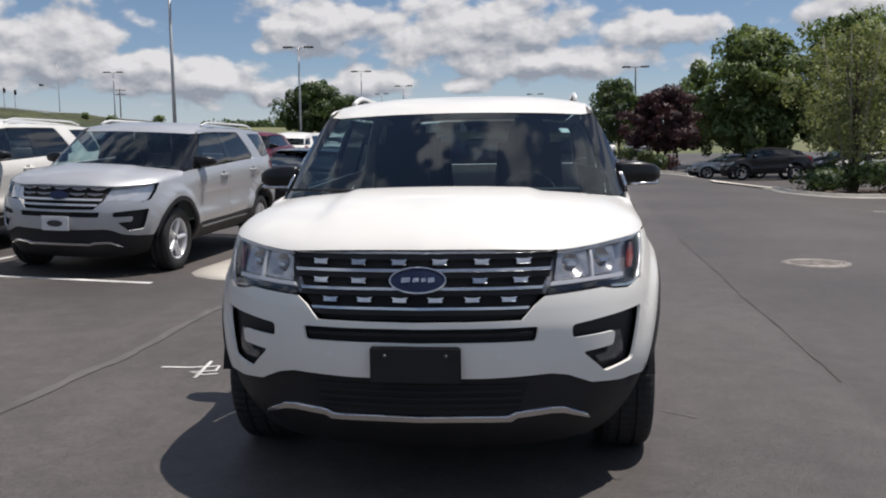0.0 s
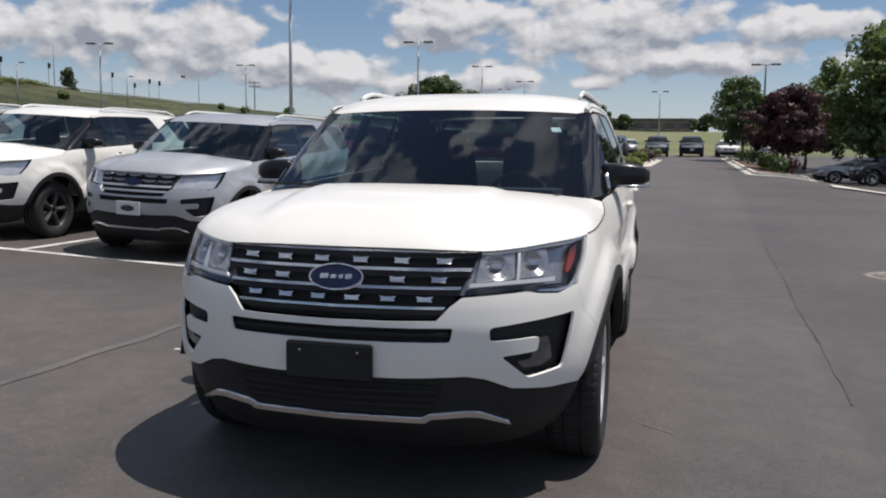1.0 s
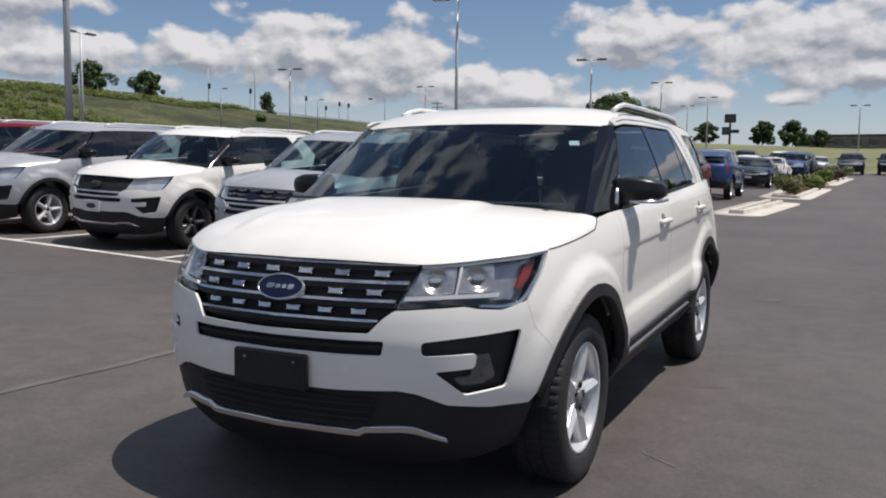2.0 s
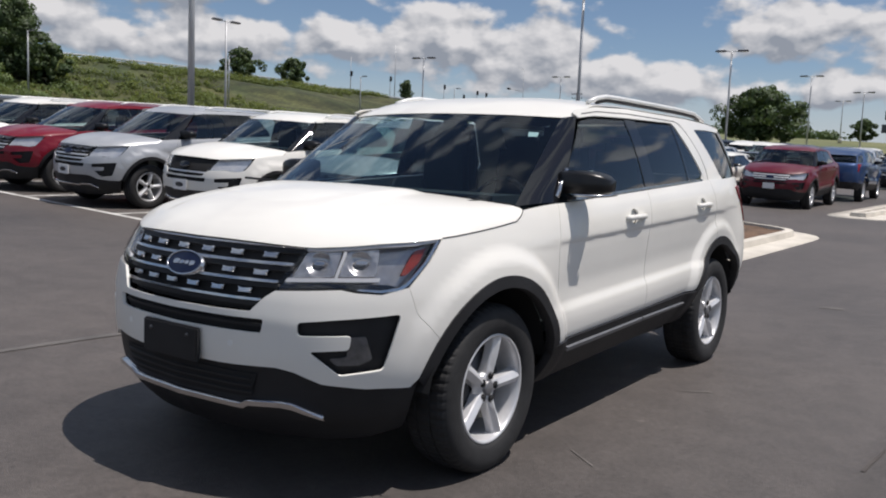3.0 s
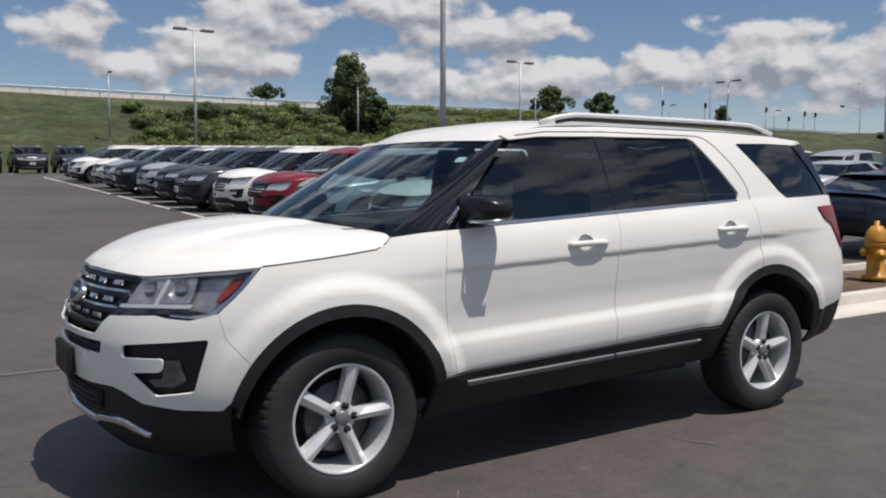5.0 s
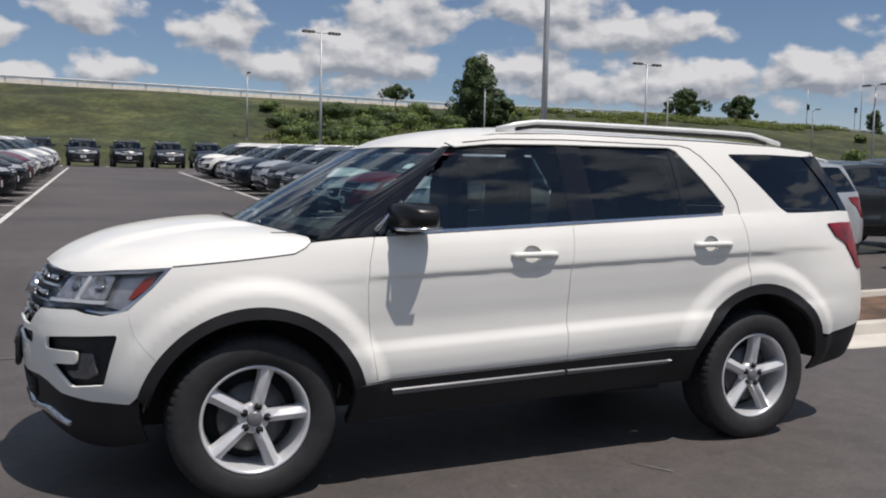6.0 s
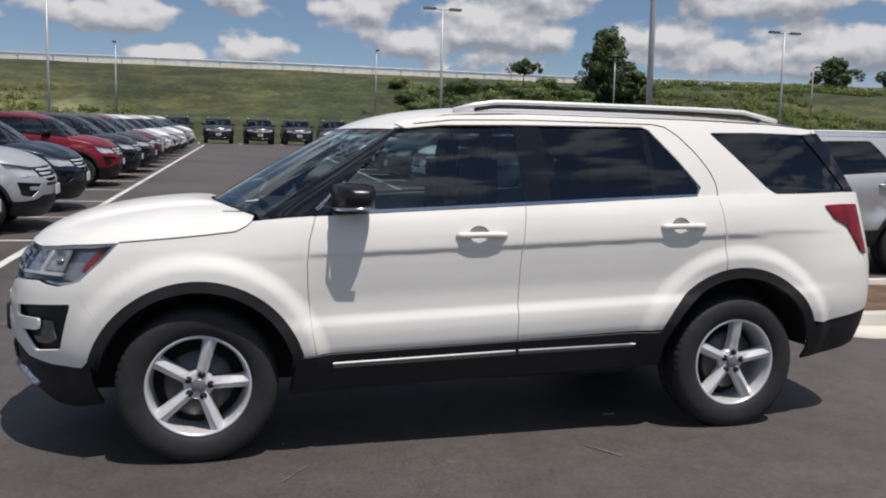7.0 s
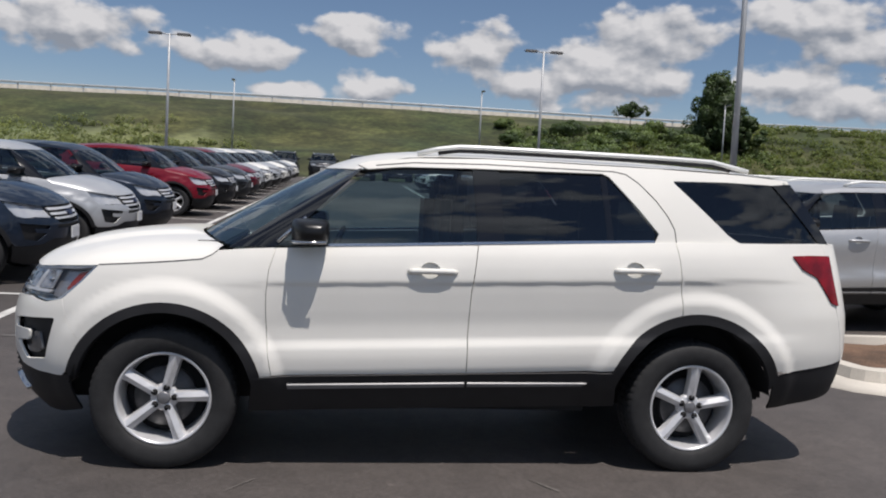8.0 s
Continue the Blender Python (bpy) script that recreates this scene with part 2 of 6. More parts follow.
M = {
    "white": paint("white_pearl_paint", (0.78, 0.762, 0.712)),
    "silver": paint("silver_paint", (0.47, 0.48, 0.495), 0.45),
    "red": paint("red_paint", (0.165, 0.003, 0.014), 0.0),
    "maroon": paint("maroon_paint", (0.11, 0.006, 0.016), 0.0),
    "navy": paint("navy_paint", (0.011, 0.019, 0.036), 0.3),
    "grey": paint("grey_paint", (0.040, 0.045, 0.050), 0.35),
    "black_paint": paint("black_paint", (0.012, 0.012, 0.014)),
    "blue": paint("blue_paint", (0.02, 0.05, 0.14), 0.3),
    "plastic": material("black_plastic", (0.022, 0.022, 0.024), 0.55, vary=0.25, scale=6, bump=0.12, bump_scale=500, spec=0.28),
    "mirror_black": material("mirror_black", (0.009, 0.009, 0.010), 0.30, spec=0.4, vary=0.2),
    "gloss": material("gloss_black", (0.007, 0.007, 0.008), 0.05, spec=0.7),
    "liner": material("underbody_black", (0.011, 0.011, 0.012), 0.85, vary=0.3),
    "rubber": material("tyre_rubber", (0.020, 0.020, 0.021), 0.75, vary=0.35, scale=20, bump=0.15, bump_scale=220),
    "alloy": material("silver_alloy", (0.66, 0.66, 0.67), 0.3, 0.35, vary=0.08, scale=12),
    "cap_grey": material("grey_wheel_cap", (0.22, 0.22, 0.23), 0.4, 0.4, vary=0.2, scale=30),
    "dark_alloy": material("grey_cast_metal", (0.10, 0.10, 0.105), 0.45, 0.7, vary=0.3, scale=20),
    "strip": material("dull_chrome", (0.24, 0.24, 0.25), 0.36, 1.0, vary=0.1),
    "sill_trim": material("sill_trim", (0.20, 0.20, 0.205), 0.42, 0.3, vary=0.15),
    "chrome": material("satin_chrome", (0.60, 0.60, 0.61), 0.2, 1.0, vary=0.06),
    "rail": material("silver_rail", (0.78, 0.78, 0.76), 0.35, 0.15, vary=0.06),
    "seat": material("dark_cloth", (0.025, 0.025, 0.027), 0.9, vary=0.2, bump=0.3, bump_scale=300),
    "amber": material("amber_plastic", (0.24, 0.022, 0.010), 0.22, coat=0.3, vary=0.35, scale=40),
    "red_lens": material("red_lens", (0.25, 0.003, 0.008), 0.25, coat=0.12, vary=0.5, scale=14),
    "lamp_silver": material("lamp_silver", (0.74, 0.74, 0.75), 0.20, 0.45, vary=0.08, scale=20),
    "lamp_bowl": material("lamp_bowl", (0.50, 0.50, 0.52), 0.22, 0.75, vary=0.3, scale=60),
    "lamp_bezel": material("smoked_lamp_bezel", (0.42, 0.42, 0.44), 0.22, 0.6, vary=0.25, scale=25),
    "fog_grey": material("smoked_fog_lens", (0.13, 0.13, 0.135), 0.25, 0.2, vary=0.3, scale=30, coat=0.4),
    "emblem": material("blue_enamel", (0.006, 0.012, 0.040), 0.38, spec=0.3),
    "plate": material("white_plate", (0.72, 0.72, 0.72), 0.4, vary=0.05),
    "paper": material("white_paper", (0.78, 0.78, 0.76), 0.8, vary=0.04),
    "front_glass": pane("clear_glass", (0.62, 0.77, 0.78)),
    "side_glass": pane("side_glass", (0.52, 0.64, 0.65), 1.15),
    "tint_glass": pane("privacy_glass", (0.075, 0.085, 0.09), 1.1),
    "lamp_glass": pane("lamp_glass", (0.95, 0.95, 0.95), 0.5),
}


# ---- small tools ----
def mesh_from(name, verts, faces, normals=None, smooth=True):
    me = bpy.data.meshes.new(name)
    me.from_pydata([tuple(v) for v in verts], [], faces)
    me.update()
    me.shade_smooth() if smooth else me.shade_flat()
    if normals is not None:
        me.normals_split_custom_set_from_vertices([tuple(n) for n in normals])
    return me


def thing(name, label, category, m=None, group="", kind=""):
    ob = tagged(new(name), label, category, group, kind)
    ob.empty_display_size = 0.2
    if m is not None:
        ob.matrix_basis = m
    return ob


def part(name, data, mat, parent, label="", m=None):
    """One mesh object under a thing or under a part; data: a mesh or a bmesh."""
    if isinstance(data, bmesh.types.BMesh):
        me = bpy.data.meshes.new(name)
        data.to_mesh(me)
        data.free()
        data = me
    if not data.materials:
        data.materials.append(mat)
    ob = new(name, data)
    ob.parent = parent
    if m is not None:
        ob.matrix_basis = m
    if label:
        ob["label"] = label
    return ob


def box(size, at=(0, 0, 0), bevel=0.0, segments=2, taper=None):
    bm = bmesh.new()
    bmesh.ops.create_cube(bm, size=1.0, matrix=Matrix.Translation(at) @ Matrix.Diagonal((*size, 1)))
    if taper:
        for v in bm.verts:
            if v.co.z > at[2]:
                v.co.x = at[0] + (v.co.x - at[0]) * taper[0]
                v.co.y = at[1] + (v.co.y - at[1]) * taper[1]
    if bevel:
        bmesh.ops.bevel(bm, geom=bm.edges[:], offset=bevel, segments=segments, affect="EDGES")
    return bm


def lathe(profile, steps, axis="x", wobble=None):
    """A profile of (radius, height) pairs turned round an axis."""
    verts, faces = [], []
    for i in range(steps):
        a = 2 * math.pi * i / steps
        for j, (r, h) in enumerate(profile):
            r2 = r + (wobble(i, j) if wobble else 0.0)
            c, s = r2 * math.cos(a), r2 * math.sin(a)
            verts.append((h, c, s) if axis == "x" else (c, s, h))
    n = len(profile)
    for i in range(steps):
        for j in range(n - 1):
            a, b = i * n + j, ((i + 1) % steps) * n + j
            faces.append((a, a + 1, b + 1, b) if axis == "x" else (a, b, b + 1, a + 1))
    return verts, faces


def tube(points, radius, sides=8, taper=1.0):
    """A round bar along points; its radius shrinks to taper times at the end."""
    pts = [Vector(p) for p in points]
    verts, faces = [], []
    for i, p in enumerate(pts):
        d = (pts[min(i + 1, len(pts) - 1)] - pts[max(i - 1, 0)]).normalized()
        q = d.to_track_quat("Z", "Y")
        r = radius * (1 + (taper - 1) * i / max(1, len(pts) - 1))
        for k in range(sides):
            a = 2 * math.pi * k / sides
            verts.append(p + q @ Vector((r * math.cos(a), r * math.sin(a), 0)))
    for i in range(len(pts) - 1):
        for k in range(sides):
            a, b = i * sides + k, i * sides + (k + 1) % sides
            faces.append((a, b, b + sides, a + sides))
    faces.append(tuple(range(sides))[::-1])
    faces.append(tuple(range((len(pts) - 1) * sides, len(pts) * sides)))
    return verts, faces


def pchip(xs, ys):
    """A smooth curve through points that does not overshoot."""
    xs, ys = np.array(xs, float), np.array(ys, float)
    h, d = np.diff(xs), np.diff(ys) / np.diff(xs)
    m = np.zeros_like(xs)
    m[0], m[-1] = d[0], d[-1]
    for i in range(1, len(xs) - 1):
        if d[i - 1] * d[i] > 0:
            w1, w2 = 2 * h[i] + h[i - 1], h[i] + 2 * h[i - 1]
            m[i] = (w1 + w2) / (w1 / d[i - 1] + w2 / d[i])

    def f(x):
        x = np.clip(np.asarray(x, float), xs[0], xs[-1])
        i = np.clip(np.searchsorted(xs, x) - 1, 0, len(xs) - 2)
        t = (x - xs[i]) / h[i]
        return (ys[i] * (1 + 2 * t) * (1 - t) ** 2 + m[i] * h[i] * t * (1 - t) ** 2
                + ys[i + 1] * t * t * (3 - 2 * t) + m[i + 1] * h[i] * t * t * (t - 1))
    return f


def smooth(a, b, x):
    t = np.clip((np.asarray(x, float) - a) / (b - a), 0, 1)
    return t * t * (3 - 2 * t)


# ---- the body of the sport utility vehicle: front at y = 0, left side at +x ----
def plan_tables():
    px = [0, 0.30, 0.50, 0.65, 0.76, 0.848, 0.912, 0.952, 0.974, 0.986, 0.99, 0.987, 0.972, 0.95, 0.91, 0.85, 0.75, 0.5, 0.0]
    py = [0, 0.028, 0.085, 0.160, 0.250, 0.360, 0.50, 0.70, 1.0, 1.5, 2.5, 3.5, 4.15, 4.42, 4.62, 4.74, 4.825, 4.90, 4.95]
    chord = np.concatenate([[0], np.cumsum(np.hypot(np.diff(px), np.diff(py)))])
    u = np.linspace(0, chord[-1], 1600)
    x, y = pchip(chord, px)(u), pchip(chord, py)(u)
    for _ in range(60):
        x[1:-1], y[1:-1] = (x[:-2] + 2 * x[1:-1] + x[2:]) / 4, (y[:-2] + 2 * y[1:-1] + y[2:]) / 4
    s = np.concatenate([[0], np.cumsum(np.hypot(np.diff(x), np.diff(y)))])
    tx, ty = np.gradient(x, s), np.gradient(y, s)
    n = np.hypot(tx, ty)
    return s, x, y, ty / n * smooth(0.0, 0.06, s), -tx / n


PS, PX, PY, PNX, PNY = plan_tables()
SIDE_O = pchip([0.15, 0.30, 0.42, 0.50, 0.545, 0.60, 0.640, 0.700, 0.76, 0.85, 0.93, 0.976, 0.988, 1.000, 1.05, 1.12, 1.19, 1.26, 1.4],
               [-0.22, -0.12, -0.050, -0.018, -0.005, -0.001, -0.004, -0.0245, -0.0265, -0.020, -0.0145, -0.0120, -0.0066, -0.0040, -0.009, -0.026, -0.058, -0.10, -0.2])
FRONT_O = pchip([0.15, 0.25, 0.36, 0.50, 0.60, 0.70, 0.78, 0.86, 0.93, 1.0, 1.06, 1.2], [-0.24, -0.12, -0.04, -0.012, 0.0, 0.002, -0.008, -0.03, -0.065, -0.11, -0.17, -0.36])
FENDER_O = pchip([0.15, 0.42, 0.55, 0.7, 0.8, 0.9, 1.0, 1.06, 1.12, 1.18, 1.3], [-0.2, -0.045, -0.01, 0.0, 0.0, -0.008, -0.026, -0.044, -0.066, -0.095, -0.17])
REAR_O = pchip([0.15, 0.3, 0.45, 0.6, 0.75, 0.9, 1.05, 1.18, 1.3, 1.4], [-0.2, -0.07, -0.02, 0.0, -0.005, -0.03, -0.065, -0.10, -0.135, -0.18])
WHEEL_F, WHEEL_R = (0.955, 0.375), (3.805, 0.385)


def wrap(s, z, lift=0.0):
    """The lower body: s runs round the plan from the middle of the front (left positive), z up."""
    s, z = np.asarray(s, float), np.asarray(z, float)
    a = np.abs(s)
    x, y = np.interp(a, PS, PX), np.interp(a, PS, PY)
    nx, ny = np.interp(a, PS, PNX), np.interp(a, PS, PNY)
    zz = z - 0.041 * (np.clip(y, 1.2, 4.5) - 1.5)
    front, fender, rear = 1 - smooth(0.62, 1.35, a), 1 - smooth(1.05, 1.75, y), smooth(3.75, 4.65, y)
    side = SIDE_O(zz) * (1 - fender) + FENDER_O(z) * fender
    o = side * (1 - front) * (1 - rear) + FRONT_O(z) * front + REAR_O(zz) * rear * (1 - front)
    for (wy, wz), r0 in ((WHEEL_F, 0.50), (WHEEL_R, 0.52)):
        r = np.hypot(y - wy, z - wz)
        o = o + 0.028 * (1 - smooth(r0 + 0.045, r0 + 0.135, r)) * smooth(0.2, 0.5, z) * (1 - front)
    o = o + lift
    return np.stack([np.sign(s + 1e-12) * (x + nx * o), y + ny * o, z], -1)


GREEN_X = pchip([1.1, 1.5, 2.5, 3.5, 4.0, 4.4, 4.7], [0.905, 0.926, 0.934, 0.922, 0.89, 0.842, 0.775])


def green(y, z, lift=0.0):
    """The sides above the belt, leaning in towards the roof."""
    y, z = np.asarray(y, float), np.asarray(z, float)
    d = z - 1.18 - 0.041 * (np.clip(y, 1.2, 4.5) - 1.5)
    x = GREEN_X(y) - 0.25 * d - 0.32 * d * np.abs(d)
    return np.stack([x + lift * 0.93, y, z + lift * 0.3], -1)


def along_side(y, z):
    """The (s, z) of the left side where the surface has this y."""
    g = np.linspace(0.55, PS[-1] - 0.3, 900)
    return (float(np.interp(y, wrap(g, np.full_like(g, z))[:, 1], g)), z)


def along_front(x, z):
    """The (s, z) of the front where the surface has this x."""
    g = np.linspace(0.0, 1.25, 400)
    s = float(np.interp(abs(x), wrap(g, np.full_like(g, z))[:, 0], g))
    return (math.copysign(s, x) if x else 0.0, z)


def arc(centre, radius, a0, a1, n=16):
    """Points (y, z) on an arc; angles in degrees, 0 to the rear, 90 up."""
    return [(centre[0] + radius * math.cos(radians(a0 + (a1 - a0) * i / n)), centre[1] + radius * math.sin(radians(a0 + (a1 - a0) * i / n))) for i in range(n + 1)]


def inside(px, py, poly):
    p = np.asarray(poly)
    x, y = np.asarray(px)[:, None], np.asarray(py)[:, None]
    x0, y0, x1, y1 = p[:, 0], p[:, 1], np.roll(p[:, 0], -1), np.roll(p[:, 1], -1)
    cross = ((y0 > y) != (y1 > y)) & (x < (x1 - x0) * (y - y0) / np.where(y1 == y0, 1e-9, y1 - y0) + x0)
    return cross.sum(1) % 2 == 1


def area2(poly):
    p = np.asarray(poly)
    return float((p[:, 0] * np.roll(p[:, 1], -1) - p[:, 1] * np.roll(p[:, 0], -1)).sum())


def rounded(poly, r):
    """A polygon with its corners rounded."""
    if not r:
        return list(poly)
    out, n = [], len(poly)
    for i in range(n):
        a, b, c = Vector(poly[i - 1]), Vector(poly[i]), Vector(poly[(i + 1) % n])
        ra, rc = min(r, (a - b).length * 0.45), min(r, (c - b).length * 0.45)
        p, q = b + (a - b).normalized() * ra, b + (c - b).normalized() * rc
        for k in range(5):
            t = k / 4
            out.append(tuple(p * (1 - t) ** 2 + b * 2 * t * (1 - t) + q * t * t))
    return out


def resample(poly, step):
    out, n = [], len(poly)
    for i in range(n):
        a, b = Vector(poly[i]), Vector(poly[(i + 1) % n])
        k = max(1, int((b - a).length / step + 0.5))
        out += [tuple(a.lerp(b, j / k)) for j in range(k)]
    clean = [out[0]]
    for p in out[1:]:
        if (Vector(p) - Vector(clean[-1])).length > 0.0015:
            clean.append(p)
    return clean


def shrink(poly, d):
    if not d:
        return list(poly)
    sign = 1 if area2(poly) > 0 else -1
    out, n = [], len(poly)
    for i in range(n):
        a, b, c = Vector(poly[i - 1]), Vector(poly[i]), Vector(poly[(i + 1) % n])
        e, f = (b - a).normalized(), (c - b).normalized()
        n1, n2 = Vector((-e.y, e.x)), Vector((-f.y, f.x))
        k = n1 + n2
        k = k / max(0.35, k.length_squared / 2) if k.length > 1e-6 else n1
        out.append(tuple(b + k * d * sign))
    return out


def patch(surface, outer, holes=(), step=0.04, lift=0.0, thick=0.014, gap=0.0025, corner=0.0, mirror=False):
    """A panel: an outline drawn on a surface, with rounded corners, a turned-in rim and holes."""
    from mathutils.geometry import delaunay_2d_cdt
    loops = [resample(shrink(rounded(outer, corner), gap), step)]
    if area2(loops[0]) < 0:
        loops[0].reverse()
    for h in holes:
        h = resample(shrink(h, -gap), step)
        if area2(h) > 0:
            h.reverse()
        loops.append(h)
    pts, edges = [], []
    for lp in loops:
        k = len(pts)
        pts += lp
        edges += [(k + i, k + (i + 1) % len(lp)) for i in range(len(lp))]
    o = np.array(loops[0])
    lo, hi = o.min(0), o.max(0)
    sz = step * 0.62
    gx, gy = np.meshgrid(np.arange(lo[0] + step / 2, hi[0], step), np.arange(lo[1] + sz / 2, hi[1], sz))
    gx, gy = gx.ravel(), gy.ravel()
    keep = inside(gx, gy, loops[0]) if len(gx) else np.zeros(0, bool)
    for h in loops[1:]:
        keep &= ~inside(gx, gy, h)
    gx, gy = gx[keep], gy[keep]
    if len(gx):
        ring = np.array(pts)
        d = np.min(np.hypot(gx[:, None] - ring[None, :, 0], gy[:, None] - ring[None, :, 1]), 1)
        gx, gy = gx[d > sz * 0.45], gy[d > sz * 0.45]
    allp = pts + list(zip(gx.tolist(), gy.tolist()))
    v2, _, f2, _, _, _ = delaunay_2d_cdt([Vector(p) for p in allp], edges, [], 0, 1e-6)
    v2 = np.array([tuple(v) for v in v2])
    tri = np.array([tuple(f) for f in f2])
    c = v2[tri].mean(1)
    ok = inside(c[:, 0], c[:, 1], loops[0])
    for h in loops[1:]:
        ok &= ~inside(c[:, 0], c[:, 1], h)
    tri = tri[ok]
    a = v2[tri]
    cw = (a[:, 1, 0] - a[:, 0, 0]) * (a[:, 2, 1] - a[:, 0, 1]) - (a[:, 1, 1] - a[:, 0, 1]) * (a[:, 2, 0] - a[:, 0, 0]) < 0
    tri[cw] = tri[cw][:, ::-1]

    def normal(p):
        e = 0.004
        u = surface(p[:, 0] + e, p[:, 1], lift) - surface(p[:, 0] - e, p[:, 1], lift)
        w = surface(p[:, 0], p[:, 1] + e, lift) - surface(p[:, 0], p[:, 1] - e, lift)
        n = np.cross(u, w)
        return n / np.maximum(1e-9, np.linalg.norm(n, axis=1))[:, None]

    P, N = surface(v2[:, 0], v2[:, 1], lift), normal(v2)
    verts, norms, faces = [P], [N], [tuple(t) for t in tri.tolist()]
    base = len(P)
    for lp in loops:
        q = np.array(lp)
        p3, n3 = surface(q[:, 0], q[:, 1], lift), normal(q)
        tan = np.roll(p3, -1, 0) - np.roll(p3, 1, 0)
        out = np.cross(tan, n3)
        out /= np.maximum(1e-9, np.linalg.norm(out, axis=1))[:, None]
        k = len(q)
        verts += [p3, p3 - n3 * thick]
        norms += [out * 0.8 + n3 * 0.6, out]
        for i in range(k):
            j = (i + 1) % k
            faces.append((base + i, base + k + i, base + k + j, base + j))
        base += 2 * k
    V, N = np.concatenate(verts), np.concatenate(norms)
    if mirror:
        V, N = V * (-1, 1, 1), N * (-1, 1, 1)
        faces = [f[::-1] for f in faces]
    return mesh_from("panel", V, faces, N)


def grid_mesh(P, flip=False, both=False):
    """A sheet through an array of points (rows, columns, 3); both: with its mirror image across x."""
    r, c = P.shape[:2]
    V = P.reshape(-1, 3)
    F = [(i * c + j, i * c + j + 1, (i + 1) * c + j + 1, (i + 1) * c + j) for i in range(r - 1) for j in range(c - 1)]
    if flip:
        F = [f[::-1] for f in F]
    if both:
        n = len(V)
        F = F + [tuple(k + n for k in f[::-1]) for f in F]
        V = np.concatenate([V, V * (-1, 1, 1)])
    bm = bmesh.new()
    vs = [bm.verts.new(v) for v in V]
    for f in F:
        try:
            bm.faces.new([vs[k] for k in f])
        except ValueError:
            pass
    bmesh.ops.remove_doubles(bm, verts=bm.verts, dist=0.0004)
    for f in bm.faces:
        f.smooth = True
    return bm


def wheel_mesh_parts(detail):
    """Meshes of one wheel, its axis along x, outer side at +x."""
    steps = 180 if detail else 36
    R = 0.372
    prof = [(0.236, 0.088), (0.246, 0.104), (0.262, 0.113), (0.285, 0.119), (0.312, 0.121), (0.338, 0.117), (0.354, 0.108), (0.366, 0.094),
            (R, 0.074), (R, 0.042), (R - 0.007, 0.040), (R - 0.007, 0.030), (R, 0.028), (R, -0.028), (R - 0.007, -0.030), (R - 0.007, -0.040),
            (R, -0.042), (R, -0.074), (0.362, -0.1), (0.32, -0.12), (0.24, -0.1)]
    cut = (lambda i, j: -0.004 if (i % 3 == 0 and 7 <= j <= 17) else 0.0) if detail else None
    v, f = lathe(prof, steps, wobble=cut)
    tyre = mesh_from("tyre", v, f, smooth=not detail)
    if detail:
        for poly in tyre.polygons:
            poly.use_smooth = poly.index % (len(prof) - 1) < 6
    v, f = lathe([(0.240, 0.090), (0.2435, 0.100), (0.240, 0.105), (0.231, 0.103), (0.226, 0.092), (0.219, 0.06), (0.212, 0.0), (0.208, -0.10)], 72 if detail else 30)
    rim = mesh_from("rim", v, f)
    # a spoke: wide at both ends, a raised flat face with bevelled flanks
    rows = [(0.026, 0.020, 0.076), (0.050, 0.0255, 0.082), (0.075, 0.026, 0.088), (0.11, 0.0265, 0.094), (0.15, 0.0275, 0.098), (0.19, 0.0285, 0.1), (0.212, 0.031, 0.1), (0.230, 0.038, 0.1)]
    verts, faces = [], []
    for r, w, h in rows:
        drop = 0.006 + 0.010 * min(1.0, max(0.0, (r - 0.05) / 0.06))
        for x, k in ((h - 0.055, 1.15), (h - drop - 0.006, 1.0), (h - drop, 0.90), (h, 0.06), (h, -0.06), (h - drop, -0.90), (h - drop - 0.006, -1.0), (h - 0.055, -1.15)):
            verts.append((x, w * k, r))
    for i in range(len(rows) - 1):
        for k in range(7):
            a = i * 8 + k
            faces.append((a, a + 1, a + 9, a + 8))
    spoke = mesh_from("spoke", verts, faces, smooth=False)
    v, f = lathe([(0.0, 0.090), (0.026, 0.089), (0.033, 0.085), (0.035, 0.07)], 28)
    cap = mesh_from("cap", v, f)
    v, f = lathe([(0.030, 0.074), (0.058, 0.074), (0.068, 0.068), (0.072, 0.04)], 30)
    hub = mesh_from("hub", v, f)
    v, f = lathe([(0.0, 0.006), (0.007, 0.006), (0.0085, 0.001), (0.0165, 0.003), (0.0175, -0.004)], 12)
    nut = mesh_from("lug_nut", v, f)
    v, f = lathe([(0.05, 0.03), (0.155, 0.03), (0.158, 0.02), (0.158, 0.0)], 40)
    disc = mesh_from("brake_disc", v, f)
    v, f = lathe([(0.0, -0.03), (0.2, -0.03), (0.212, -0.06)], 24)
    back = mesh_from("back_plate", v, f)
    return tyre, rim, spoke, cap, hub, nut, disc, back


def add_wheel(car, meshes, m, detail, rim_mat):
    tyre, rim, spoke, cap, hub, nut, disc, back = meshes
    w = part("wheel", hub, rim_mat, car, "five-spoke alloy wheel with a black tyre", m)
    part("tyre", tyre, M["rubber"], w)
    part("rim", rim, rim_mat, w)
    for k in range(5):
        turn = pose(0, 0, 0, 72 * k, 0, 0)
        part("spoke", spoke, rim_mat, w, m=turn)
        if detail:
            part("lug_nut", nut, M["liner"], w, m=turn @ pose(0.083, 0, 0.055))
    if detail:
        part("cap", cap, M["cap_grey"], w)
        part("brake_disc", disc, M["dark_alloy"], w)
    if detail:
        part("back_plate", back, M["liner"], w)
    return w


